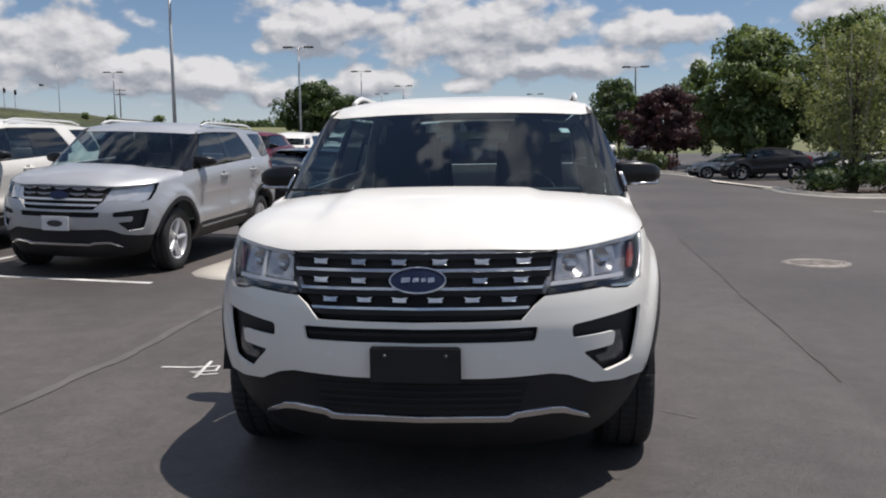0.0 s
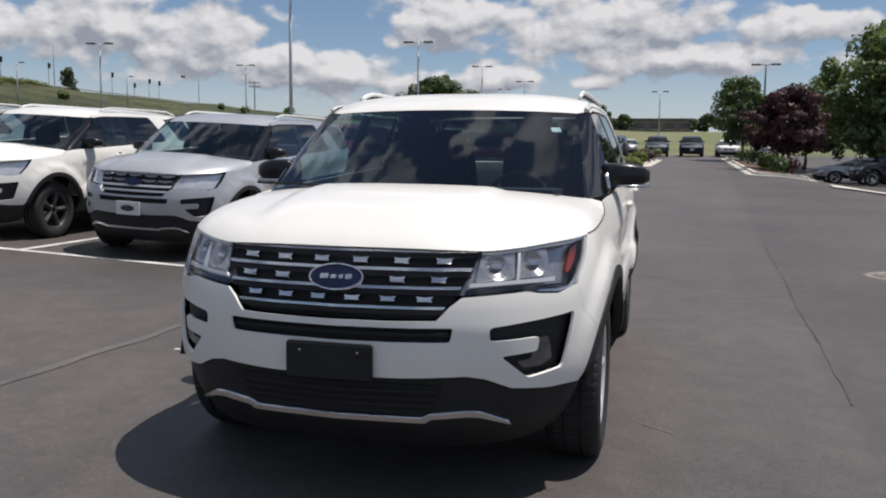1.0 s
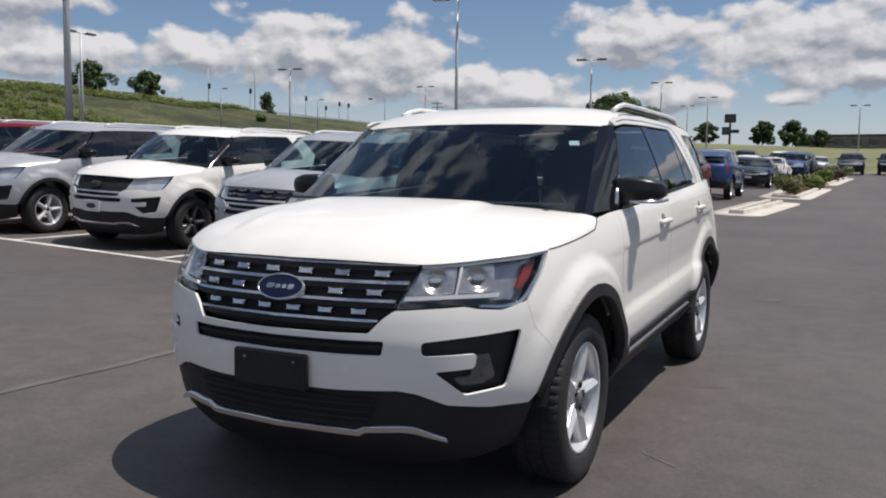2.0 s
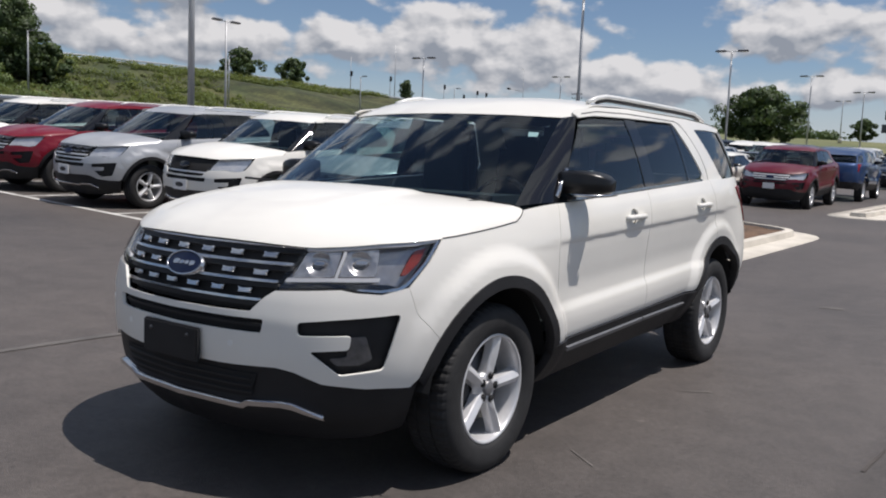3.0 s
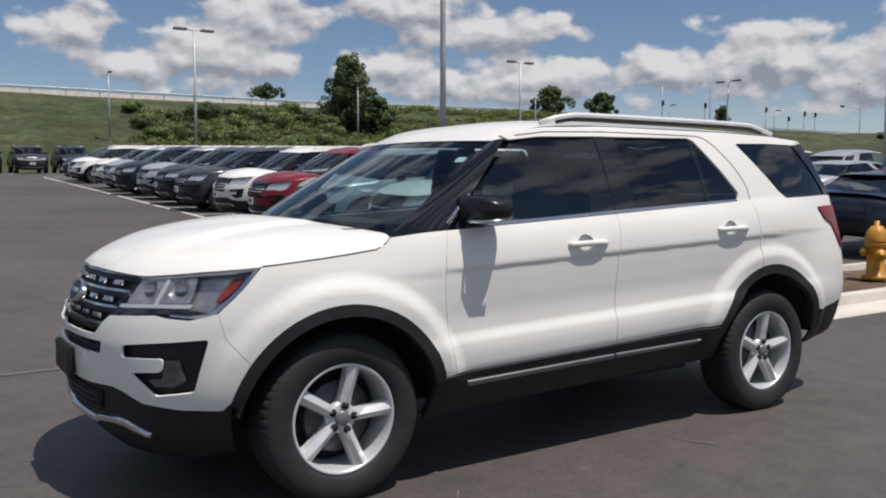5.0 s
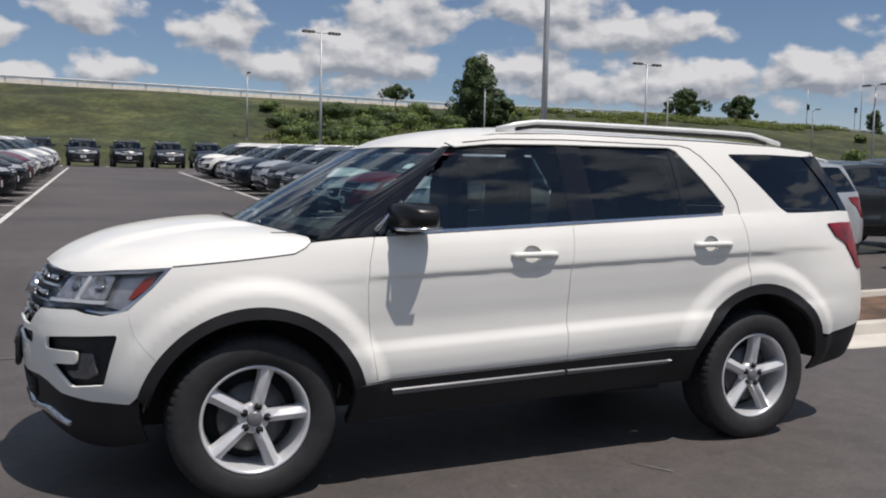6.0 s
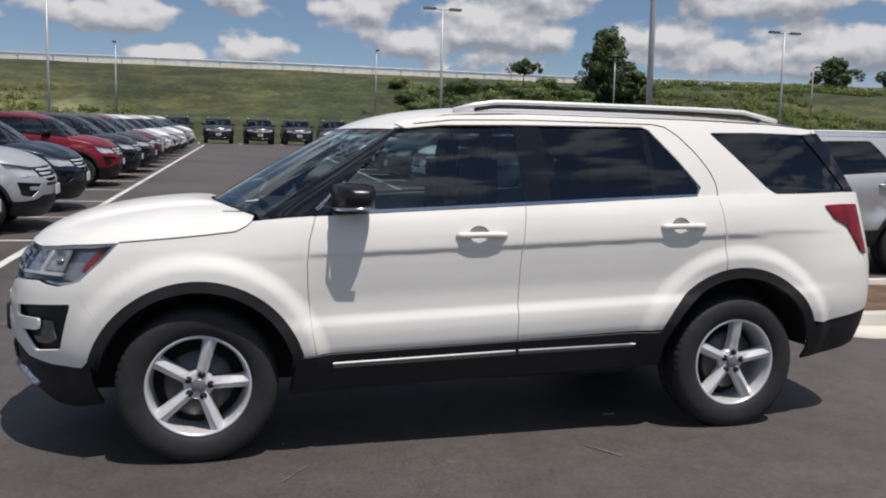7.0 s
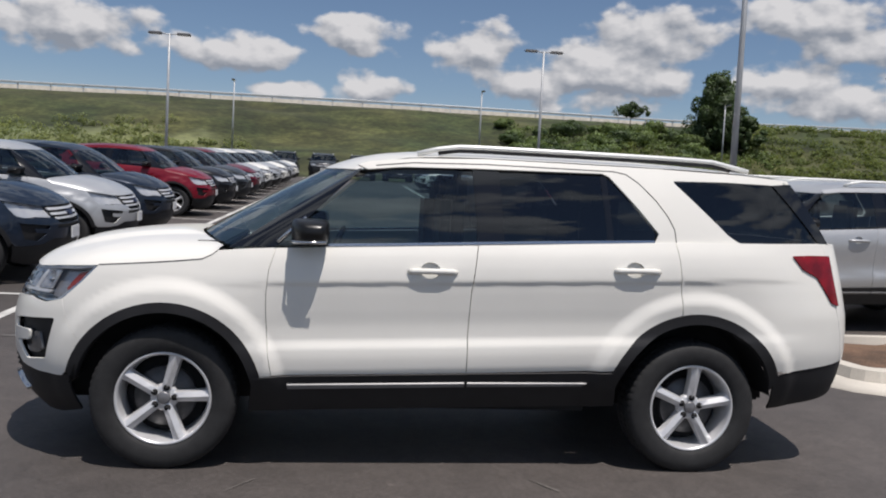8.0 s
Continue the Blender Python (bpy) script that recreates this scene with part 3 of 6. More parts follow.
S, F2 = along_side, along_front
CUT = [F2(0, 1.012), F2(0.16, 1.0115), F2(0.30, 1.010), F2(0.42, 1.006), F2(0.53, 1.002), F2(0.66, 1.012), F2(0.76, 1.026), S(0.50, 1.036), S(0.612, 1.046),
       S(0.74, 1.058), S(0.872, 1.070), S(1.0, 1.083), S(1.124, 1.098), S(1.175, 1.124), S(1.20, 1.146)]


def hood_points(nq, nv):
    k = np.array(CUT)
    u = np.concatenate([[0], np.cumsum(np.hypot(np.diff(k[:, 0]), np.diff(k[:, 1])))])
    u /= u[-1]
    q = np.linspace(0, 1, nq)
    s, z = pchip(u, k[:, 0])(q), pchip(u, k[:, 1])(q)
    K = wrap(s, z - 0.003)
    K[0, 0] = 0
    cx = 0.80 * np.minimum(1, q * 1.02) ** 0.9
    C = np.stack([cx, 1.015 + 0.20 * (cx / 0.80) ** 2, 1.212 - 0.048 * (cx / 0.80) ** 2.2], -1)
    v = np.linspace(0, 1, nv) ** 1.7
    g = 0.20 * (1 - (1 - v) ** 14) + 0.80 * (1 - (1 - v) ** 2.0)
    P = np.zeros((nv, nq, 3))
    for i in range(nv):
        P[i] = K * (1 - v[i]) + C * v[i]
        P[i, :, 2] = K[:, 2] + (C[:, 2] - K[:, 2]) * g[i]
        # the raised middle of the hood, with a soft crease on each side
        P[i, :, 2] += 0.018 * (1 - smooth(0.40, 0.49, P[i, :, 0])) * smooth(0.03, 0.35, v[i]) * (1 - smooth(0.9, 1.0, v[i]))
    return P


def glass_edge(v):
    """The left edge of the windscreen from the base (v = 0) to the roof (v = 1)."""
    v = np.asarray(v, float)
    return np.stack([0.832 - 0.122 * v - 0.012 * v * v, 1.258 + 0.645 * v, 1.165 + 0.437 * v + 0.03 * v * (1 - v)], -1)


def windscreen_points(nu, nv):
    P = np.zeros((nv, nu, 3))
    for i, v in enumerate(np.linspace(0, 1, nv)):
        e = glass_edge(v)
        k = np.linspace(-1, 1, nu)
        base_y, base_z = 1.03 + 0.69 * v, 1.212 + 0.400 * v + 0.035 * v * (1 - v)
        P[i, :, 0] = k * e[0]
        P[i, :, 1] = base_y + (e[1] - base_y) * k ** 2
        P[i, :, 2] = base_z + (e[2] - base_z) * np.abs(k) ** 2.4
    return P


ROOF_Z = pchip([1.70, 1.78, 1.9, 2.1, 2.4, 2.8, 3.3, 3.9, 4.3, 4.6], [1.606, 1.646, 1.686, 1.724, 1.750, 1.758, 1.756, 1.742, 1.717, 1.685])
ROOF_E = pchip([1.86, 1.90, 1.98, 2.2, 2.6, 3.6, 4.1, 4.5, 4.6], [1.590, 1.610, 1.640, 1.684, 1.702, 1.704, 1.696, 1.672, 1.66])


def roof_points(nu, nv):
    P = np.zeros((nv, nu, 3))
    k = np.linspace(-1, 1, nu)
    xf = k * 0.748
    yf, zf = 1.716 + 0.180 * (xf / 0.698) ** 2, 1.613 - 0.010 * np.abs(xf / 0.698) ** 2.4
    yr = 4.53 - 0.11 * k ** 2
    for i, v in enumerate(np.linspace(0, 1, nv) ** 1.35):
        y = yf + (yr - yf) * v
        ze = ROOF_E(y)
        xe = green(y, ze)[:, 0]
        flat = ROOF_Z(y) + (ze - ROOF_Z(y)) * np.abs(k) ** 3.2
        P[i, :, 0], P[i, :, 1] = k * xe, y
        if i == 0:
            start = zf - flat
            P[i, :, 0] = xf
        P[i, :, 2] = flat + start * (1 - smooth(0.0, 0.10, v))
    return P


def build_suv(name, label, body, detail=True, rim_mat="alloy", mesh_grille=False, wide_bars=False):
    """Panels, glass, lamps, trim, seats and wheels, each a part; without detail the panels are coarser."""
    st = 0.035 if detail else 0.10
    car = thing(name, label, "car")
    B = M[body]
    cut = [tuple(p) for p in CUT]
    tip = S(0.612, 1.046)

    def both(nm, outer, mat, lab="", **kw):
        made = []
        for flip in (False, True):
            made.append(part(nm, patch(wrap, outer, step=kw.get("step", st), lift=kw.get("lift", 0), thick=kw.get("thick", 0.014), gap=kw.get("gap", 0.0025),
                                       corner=kw.get("corner", 0), holes=kw.get("holes", ()), mirror=flip), mat, kw.get("parent", car), lab))
        return made

    def upper(nm, outer, mat, lab="", **kw):
        return [part(nm, patch(green, outer, step=kw.get("step", st), lift=kw.get("lift", 0), thick=kw.get("thick", 0.012), gap=kw.get("gap", 0.002),
                               corner=kw.get("corner", 0), holes=kw.get("holes", ()), mirror=flip), mat, car, lab) for flip in (False, True)]

    # --- painted panels
    arch_f = [S(*p) for p in arc(WHEEL_F, 0.50, 20, 151, 20)]          # rear to front over the top
    both("fender", [S(1.497, 0.512), S(1.476, 0.62), S(1.467, 0.705), S(1.456, 0.82), S(1.452, 0.938), S(1.462, 1.06), S(1.494, 1.173), S(1.36, 1.163), S(1.20, 1.146)]
         + cut[:7:-1][1:] + [S(0.53, 0.955), S(0.432, 0.862), S(0.455, 0.76)] + [S(*p) for p in arc(WHEEL_F, 0.50, 146, 15, 22)], B, gap=0.0012)
    cups = [[S(y - 0.012 + 0.050 * math.cos(a), z + 0.006 + 0.040 * math.sin(a)) for a in np.linspace(0, 2 * math.pi, 22, endpoint=False)] for y, z in ((2.31, 1.083), (3.43, 1.128))]
    both("front_door", [S(1.497, 0.512), S(1.476, 0.62), S(1.467, 0.705), S(1.456, 0.82), S(1.452, 0.938), S(1.462, 1.06), S(1.494, 1.173), S(1.8, 1.190), S(2.2, 1.212), S(2.554, 1.232),
                        S(2.536, 1.09), S(2.523, 0.977), S(2.515, 0.735), S(2.516, 0.546)], B, holes=[cups[0]], step=st * (0.5 if detail else 1.0))
    both("rear_door", [S(2.516, 0.546), S(2.515, 0.735), S(2.523, 0.977), S(2.536, 1.09), S(2.554, 1.232), S(3.0, 1.258), S(3.4, 1.280), S(3.66, 1.296), S(3.675, 1.2), S(3.69, 1.05), S(3.70, 0.896)]
         + [S(*p) for p in arc(WHEEL_R, 0.52, 101.5, 158, 12)], B, holes=[cups[1]], step=st * (0.5 if detail else 1.0))
    belt_r = [S(3.66, 1.296), S(3.9, 1.303), S(4.15, 1.309), S(4.4, 1.314), S(4.60, 1.318)]
    rear_mid = (PS[-1], 1.32)
    both("quarter_panel", belt_r + [S(4.66, 1.0), S(4.72, 0.80), S(4.735, 0.64), S(4.36, 0.585)] + [S(*p) for p in arc(WHEEL_R, 0.52, 24, 101.5, 16)] + [S(3.69, 1.05), S(3.675, 1.2)], B)
    part("tailgate", patch(lambda s, z, lift=0.0: wrap(s, z, lift), [S(4.60, 1.318), rear_mid, (PS[-1], 0.64), S(4.735, 0.64), S(4.72, 0.80), S(4.66, 1.0)], step=0.08), B, car)
    part("tailgate", patch(wrap, [S(4.60, 1.318), rear_mid, (PS[-1], 0.64), S(4.735, 0.64), S(4.72, 0.80), S(4.66, 1.0)], step=0.08, mirror=True), B, car)

    fog = [F2(0.580, 0.722), F2(0.70, 0.738), S(0.395, 0.760), S(0.342, 0.545), F2(0.712, 0.522), F2(0.622, 0.612), F2(0.745, 0.624), F2(0.752, 0.680), F2(0.582, 0.672)]
    fog = rounded(fog, 0.018)
    slot = rounded([F2(-0.452, 0.724), F2(-0.2, 0.722), F2(0.2, 0.722), F2(0.452, 0.724), F2(0.442, 0.670), F2(0.2, 0.668), F2(-0.2, 0.668), F2(-0.442, 0.670)], 0.012)
    half = [F2(0.25, 0.531), F2(0.50, 0.540), F2(0.565, 0.528), F2(0.655, 0.486), S(0.30, 0.468), S(0.44, 0.468), S(0.487, 0.52)] + [S(*p) for p in arc(WHEEL_F, 0.50, 160, 146, 4)] + \
           [S(0.455, 0.76), S(0.432, 0.862), S(0.335, 0.836), F2(0.745, 0.842), F2(0.70, 0.852), F2(0.478, 0.836), F2(0.440, 0.806), F2(0.392, 0.752), F2(0.2, 0.748)]
    flip = [(-s, z) for s, z in half[::-1]]
    holes = [slot, fog, [(-s, z) for s, z in fog]]
    bumper = part("front_bumper", patch(wrap, half + flip, holes=holes, step=st, gap=0.0008), B, car)
    k = [tuple(p) for p in CUT[8:]]
    both("hood_seam", [(a, b + 0.0022) for a, b in k] + [(a, b - 0.0022) for a, b in k[::-1]], M["liner"], lift=0.002, thick=0.003, gap=0)
    hood = part("hood", grid_mesh(hood_points(44 if detail else 18, 26 if detail else 12), flip=False, both=True), B, car)
    part("roof", grid_mesh(roof_points(31 if detail else 13, 34 if detail else 14)), B, car)
    frame_out = [(1.90, 1.628), (1.96, 1.652), (2.2, 1.682), (2.6, 1.70), (3.6, 1.70), (4.1, 1.692), (4.41, 1.674), (4.50, 1.535), (4.64, 1.308), (4.15, 1.299), (3.66, 1.286),
                 (3.50, 1.277), (3.545, 1.290), (3.566, 1.335), (3.448, 1.475), (3.300, 1.636), (3.26, 1.652), (2.53, 1.640), (2.15, 1.628), (1.955, 1.605)]
    quarter = rounded([(3.675, 1.632), (4.0, 1.642), (4.33, 1.641), (4.612, 1.322), (4.06, 1.303), (3.995, 1.338)], 0.02)
    upper("window_frame", frame_out, B, holes=[quarter])
    if detail:
        cl = [(3.668, 1.286), (3.662, 1.36), (3.628, 1.43), (3.565, 1.515), (3.47, 1.610), (3.40, 1.656), (3.33, 1.668), (2.6, 1.668), (2.2, 1.655), (2.0, 1.630)]
        for i in range(len(cl) - 1):
            (y0, z0), (y1, z1) = cl[i], cl[i + 1]
            d = Vector((y1 - y0, z1 - z0)).normalized() * 0.0022
            upper("door_seam", [(y0 - d.y, z0 + d.x), (y1 - d.y, z1 + d.x), (y1 + d.y, z1 - d.x), (y0 + d.y, z0 - d.x)], M["liner"], lift=0.0015, thick=0.001, gap=0)

    # --- glass
    fg = [(1.505, 1.186), (1.735, 1.400), (1.955, 1.590), (2.10, 1.612), (2.53, 1.628), (2.555, 1.242), (2.1, 1.215)]
    upper("window", fg, M["side_glass"], "lightly tinted side window", lift=-0.006, thick=0.004, gap=0.0)
    rg = [(2.665, 1.628), (3.26, 1.640), (3.30, 1.620), (3.44, 1.468), (3.552, 1.333), (3.535, 1.298), (2.69, 1.248)]
    upper("window", rg, M["tint_glass"], "dark privacy glass", lift=-0.006, thick=0.004, gap=0.0)
    upper("window", quarter, M["tint_glass"], "dark privacy glass", lift=-0.006, thick=0.004, gap=-0.002)
    if detail:
        upper("pillar", [(4.305, 1.642), (4.425, 1.654), (4.507, 1.535), (4.645, 1.320), (4.580, 1.318)], M["gloss"], lift=0.0015, thick=0.002, gap=0)
    upper("pillar", [(2.525, 1.634), (2.675, 1.634), (2.70, 1.242), (2.548, 1.236)], M["gloss"], lift=-0.002)
    upper("window_divider", [(3.245, 1.640), (3.285, 1.636), (3.31, 1.285), (3.272, 1.282)], M["gloss"], lift=-0.003)
    upper("belt_strip", [(1.60, 1.180), (2.1, 1.207), (2.6, 1.236), (3.1, 1.262), (3.54, 1.284), (3.54, 1.298), (3.1, 1.277), (2.6, 1.250), (2.1, 1.221), (1.60, 1.195)], M["chrome"], lift=0.004, gap=0)
    part("windscreen", grid_mesh(windscreen_points(25, 16)), M["front_glass"], car, "clear laminated windscreen")
    # black pillar between windscreen and door glass
    for sx in (1, -1):
        n, mm = 12, 6
        P = np.zeros((n, mm, 3))
        for i, v in enumerate(np.linspace(-0.02, 1.0, n)):
            a = glass_edge(v)
            b = green(np.array([1.225 + 0.70 * v + 0.275 * (1 - v)]), np.array([1.183 + 0.425 * v]))[0]
            for j, t in enumerate(np.linspace(0, 1, mm)):
                p = a * (1 - t) + b * t
                bulge = 0.011 * math.sin(math.pi * t) * (1 - 0.5 * v)
                P[i, j] = p + np.array([bulge, -bulge * 0.9, bulge * 0.5])
        P[:, :, 0] *= sx
        part("pillar", grid_mesh(P, flip=sx < 0), M["gloss"], car, "gloss black front pillar")
    # rear glass
    P = np.zeros((7, 13, 3))
    k = np.linspace(-1, 1, 13)
    for i, v in enumerate(np.linspace(0, 1, 7)):
        top = np.stack([k * 0.72, 4.45 - 0.07 * k ** 2, 1.692 - 0.03 * k ** 2], -1)
        low = np.stack([k * 0.775, 4.78 - 0.14 * k ** 2, 1.318 + 0 * k], -1)
        P[i] = top * (1 - v) + low * v
    part("rear_window", grid_mesh(P, flip=True), M["tint_glass"], car)

    # --- black trim
    low = [F2(0.25, 0.531), F2(0.50, 0.540), F2(0.565, 0.528), F2(0.655, 0.486), S(0.30, 0.468), S(0.44, 0.468), S(0.475, 0.49), S(0.478, 0.40), S(0.52, 0.27), S(0.40, 0.235), F2(0.6, 0.225), F2(0.3, 0.215)]
    part("lower_bumper", patch(wrap, low + [(-s, z) for s, z in low[::-1]], step=st * 1.3, lift=-0.012), M["plastic"], car, "black plastic lower bumper")
    both("arch_trim", [S(*p) for p in arc(WHEEL_F, 0.502, 12, 166, 26)] + [S(*p) for p in arc(WHEEL_F, 0.450, 170, 8, 26)], M["plastic"], lift=0.008, thick=0.05, gap=0)
    both("arch_trim", [S(*p) for p in arc(WHEEL_R, 0.522, 20, 160, 24)] + [S(*p) for p in arc(WHEEL_R, 0.466, 168, 12, 24)], M["plastic"], lift=0.008, thick=0.05, gap=0)
    both("rocker_panel", [S(1.40, 0.500), S(1.5, 0.510), S(2.5, 0.545), S(3.33, 0.572), S(3.38, 0.36), S(2.5, 0.335), S(1.38, 0.30)], M["plastic"], lift=0.010, thick=0.04)
    both("rocker_strip", [S(1.58, 0.440), S(2.512, 0.470), S(2.512, 0.494), S(1.575, 0.466)], M["sill_trim"], lift=0.026, thick=0.03, corner=0.004)
    both("rocker_strip", [S(2.522, 0.470), S(3.16, 0.486), S(3.19, 0.505), S(2.522, 0.494)], M["sill_trim"], lift=0.026, thick=0.03, corner=0.004)
    rb = [S(4.27, 0.555), S(4.36, 0.585), S(4.735, 0.64), (PS[-1], 0.64), (PS[-1], 0.42), S(4.74, 0.44), S(4.31, 0.352)]
    both("rear_bumper", rb, M["plastic"], "black plastic rear bumper", lift=-0.004, step=st * 1.5)
    both("taillight", rounded([S(4.375, 1.246), S(4.50, 1.252), S(4.635, 1.252), S(4.66, 1.10), S(4.69, 0.965), S(4.635, 0.985), S(4.585, 1.06), S(4.535, 1.130), S(4.44, 1.172)], 0.012), M["red_lens"], "red tail lamp", lift=0.010, gap=0)

    # --- front: grille
    gl = [F2(0.53, 0.999), F2(0.497, 0.905), F2(0.455, 0.822), F2(0.392, 0.757)]
    gout = [F2(0, 1.008), F2(0.3, 1.006)] + gl + [F2(0.2, 0.753), F2(0, 0.753), F2(-0.2, 0.753)] + [(-s, z) for s, z in gl[::-1]] + [F2(-0.3, 1.006)]
    grille = part("grille", patch(wrap, gout, lift=-0.045, gap=-0.006, step=0.08), M["liner"], car, "black grille with silver bars")
    rows = ((1.000, 0.522, 0.008), (0.934, 0.508, 0.010), (0.868, 0.476, 0.010), (0.796, 0.424, 0.010))
    if not detail:
        rows = ((1.000, 0.522, 0.008), (0.858, 0.470, 0.022), (0.800, 0.428, 0.022))
    if wide_bars:
        rows = ((0.965, 0.505, 0.030), (0.898, 0.488, 0.034), (0.828, 0.440, 0.034))
    for z, w, h in rows if not mesh_grille else rows[-1:]:
        o = [F2(x, z + h / 2) for x in np.linspace(w, -w, 9)] + [F2(x, z - h / 2) for x in np.linspace(-w + 0.008, w - 0.008, 9)]
        part("grille_bar", patch(wrap, o, lift=-0.010, thick=0.018, gap=0), M["chrome"] if detail else M["alloy"], grille)
        if detail:
            o2 = [F2(x, z - h / 2 - 0.004) for x in np.linspace(w, -w, 9)] + [F2(x, z - h / 2 - 0.022) for x in np.linspace(-w, w, 9)]
            part("grille_slat", patch(wrap, o2, lift=-0.022, thick=0.02, gap=0), M["plastic"], grille)
    if not mesh_grille:
        for z, n, w0 in ((0.966, 6, 0.40), (0.899, 6, 0.39), (0.829, 6, 0.345)) if detail else ((0.968, 5, 0.40), (0.912, 5, 0.385)):
            for i in range(n):
                x = -w0 + 2 * w0 * i / (n - 1)
                if abs(z - 0.899) < 0.014 and abs(x) < 0.13:
                    continue
                o = [F2(x - 0.032, z + 0.009), F2(x - 0.010, z + 0.006), F2(x + 0.010, z + 0.006), F2(x + 0.032, z + 0.009), F2(x + 0.024, z + 0.000), F2(x + 0.027, z - 0.010), F2(x - 0.027, z - 0.010), F2(x - 0.025, z + 0.000)]
                if not detail:
                    o = [F2(x - 0.080, z + 0.016), F2(x + 0.010, z + 0.010), F2(x + 0.080, z + 0.016), F2(x + 0.070, z + 0.002), F2(x, z - 0.014), F2(x - 0.070, z + 0.002)]
                part("grille_tab", patch(wrap, o, lift=-0.010, thick=0.02, gap=0, step=0.05), M["chrome"] if detail else M["strip"], grille)
    oval = [(0.112 * math.cos(a), 0.903 + 0.048 * math.sin(a)) for a in np.linspace(0, 2 * math.pi, 40, endpoint=False)]
    ring = [(x * 0.955, 0.903 + (z - 0.903) * 0.90) for x, z in oval]
    em = part("emblem", patch(wrap, ring, lift=0.006, thick=0.03, gap=0, step=0.03), M["emblem"] if not mesh_grille else M["gloss"], grille, "blue oval badge with a silver rim")
    part("badge_rim", patch(wrap, oval, holes=[ring], lift=0.010, thick=0.035, gap=0, step=0.02), M["chrome"], em)
    if detail:
        for x0, x1, h in ((-0.066, -0.030, 0.010), (-0.020, 0.006, 0.008), (0.014, 0.034, 0.008), (0.042, 0.068, 0.010)):
            part("badge_bar", patch(wrap, [(x0, 0.903 - h), (x1, 0.903 - h * 0.7), (x1, 0.903 + h), (x0, 0.903 + h * 0.8)], lift=0.0085, thick=0.004, gap=0, corner=0.004, step=0.02), M["chrome"], em)
    part("bumper_slot", patch(wrap, slot, lift=-0.03, thick=0.002, gap=-0.005, step=0.08), M["liner"], bumper)
    if detail:
        o = [F2(x, 0.702) for x in np.linspace(0.44, -0.44, 9)] + [F2(x, 0.690) for x in np.linspace(-0.44, 0.44, 9)]
        part("slot_bar", patch(wrap, o, lift=-0.018, gap=0), M["plastic"], bumper)
    # skid plate and lower intake
    top = [(0.0, 0.378), (0.18, 0.378), (0.335, 0.376), (0.365, 0.392), (0.50, 0.402), (0.548, 0.398), (0.64, 0.350)]
    low = [(0.645, 0.336), (0.545, 0.376), (0.50, 0.381), (0.37, 0.372), (0.345, 0.356), (0.18, 0.358), (0.0, 0.358)]
    o = [F2(*p) for p in top + low]
    part("skid_plate", patch(wrap, o + [(-s, z) for s, z in o[::-1]][1:-1], lift=0.014, thick=0.03, gap=0), M["chrome"], car, "silver lower skid strip")
    o = [F2(0.42, 0.505), F2(0.38, 0.405), F2(0.0, 0.395), F2(-0.38, 0.405), F2(-0.42, 0.505), F2(0.0, 0.512)]
    intake = part("lower_intake", patch(wrap, o, lift=-0.004, thick=0.004), M["liner"], car)
    if detail:
        for z in (0.425, 0.452, 0.480):
            o = [F2(x, z + 0.004) for x in np.linspace(0.39, -0.39, 7)] + [F2(x, z - 0.004) for x in np.linspace(-0.39, 0.39, 7)]
            part("intake_slat", patch(wrap, o, lift=0.004, gap=0), M["plastic"], intake)
    if name == "sport_utility_vehicle" and detail:
        plate = part("plate_bracket", box((0.342, 0.026, 0.138), (-0.006, -0.006, 0.590), 0.006), M["plastic"], car, "empty black number plate bracket")
        for x in (-0.12, 0.11):
            v, f = lathe([(0.0, 0.008), (0.007, 0.006), (0.009, 0.0)], 10)
            part("screw", mesh_from("screw", v, f), M["dark_alloy"], plate, m=pose(x, -0.019, 0.625, 0, 0, -90))
        for x in (-0.34, 0.31):
            o = [F2(x + 0.012 * math.cos(a), 0.617 + 0.012 * math.sin(a)) for a in np.linspace(0, 2 * math.pi, 14, endpoint=False)]
            part("parking_sensor", patch(wrap, o, lift=0.002, thick=0.004, gap=0, step=0.02), M["rail"], bumper)
    else:
        plate = part("number_plate", box((0.31, 0.02, 0.155), (0, -0.02, 0.60), 0.006), M["plate"], car, "white dealer plate with a grey oval")
        ov = [(0.09 * math.cos(a), 0.60 + 0.035 * math.sin(a)) for a in np.linspace(0, 2 * math.pi, 20, endpoint=False)]
        bm = bmesh.new()
        bm.faces.new([bm.verts.new((x, -0.033, z)) for x, z in ov])
        part("plate_oval", bm, M["dark_alloy"], plate)
    # fog lamps: dark pocket with a lamp in the outer half
    pocket = both("fog_pocket", fog, M["plastic"], "black fog lamp pocket", lift=-0.035, thick=0.002, gap=-0.012, step=st * 1.5, parent=bumper)
    lampo = rounded([F2(0.742, 0.668), F2(0.792, 0.672), F2(0.806, 0.585), F2(0.770, 0.560), F2(0.705, 0.558), F2(0.685, 0.583), F2(0.738, 0.592)], 0.008)
    both("fog_lamp", lampo, M["fog_grey"], "clear fog lamp", lift=-0.022, thick=0.02, gap=0, parent=bumper)
    if detail:
        for i in range(4):
            x = 0.745 + 0.015 * i
            both("lamp_rib", [F2(x, 0.648), F2(x + 0.006, 0.648), F2(x + 0.008, 0.572), F2(x + 0.002, 0.572)], M["lamp_glass"], lift=-0.016, thick=0.008, gap=0, parent=bumper)
    # headlights
    hl_top = [F2(0.532, 0.999), F2(0.60, 1.001), F2(0.68, 1.010), F2(0.76, 1.022), S(0.50, 1.031), tip]
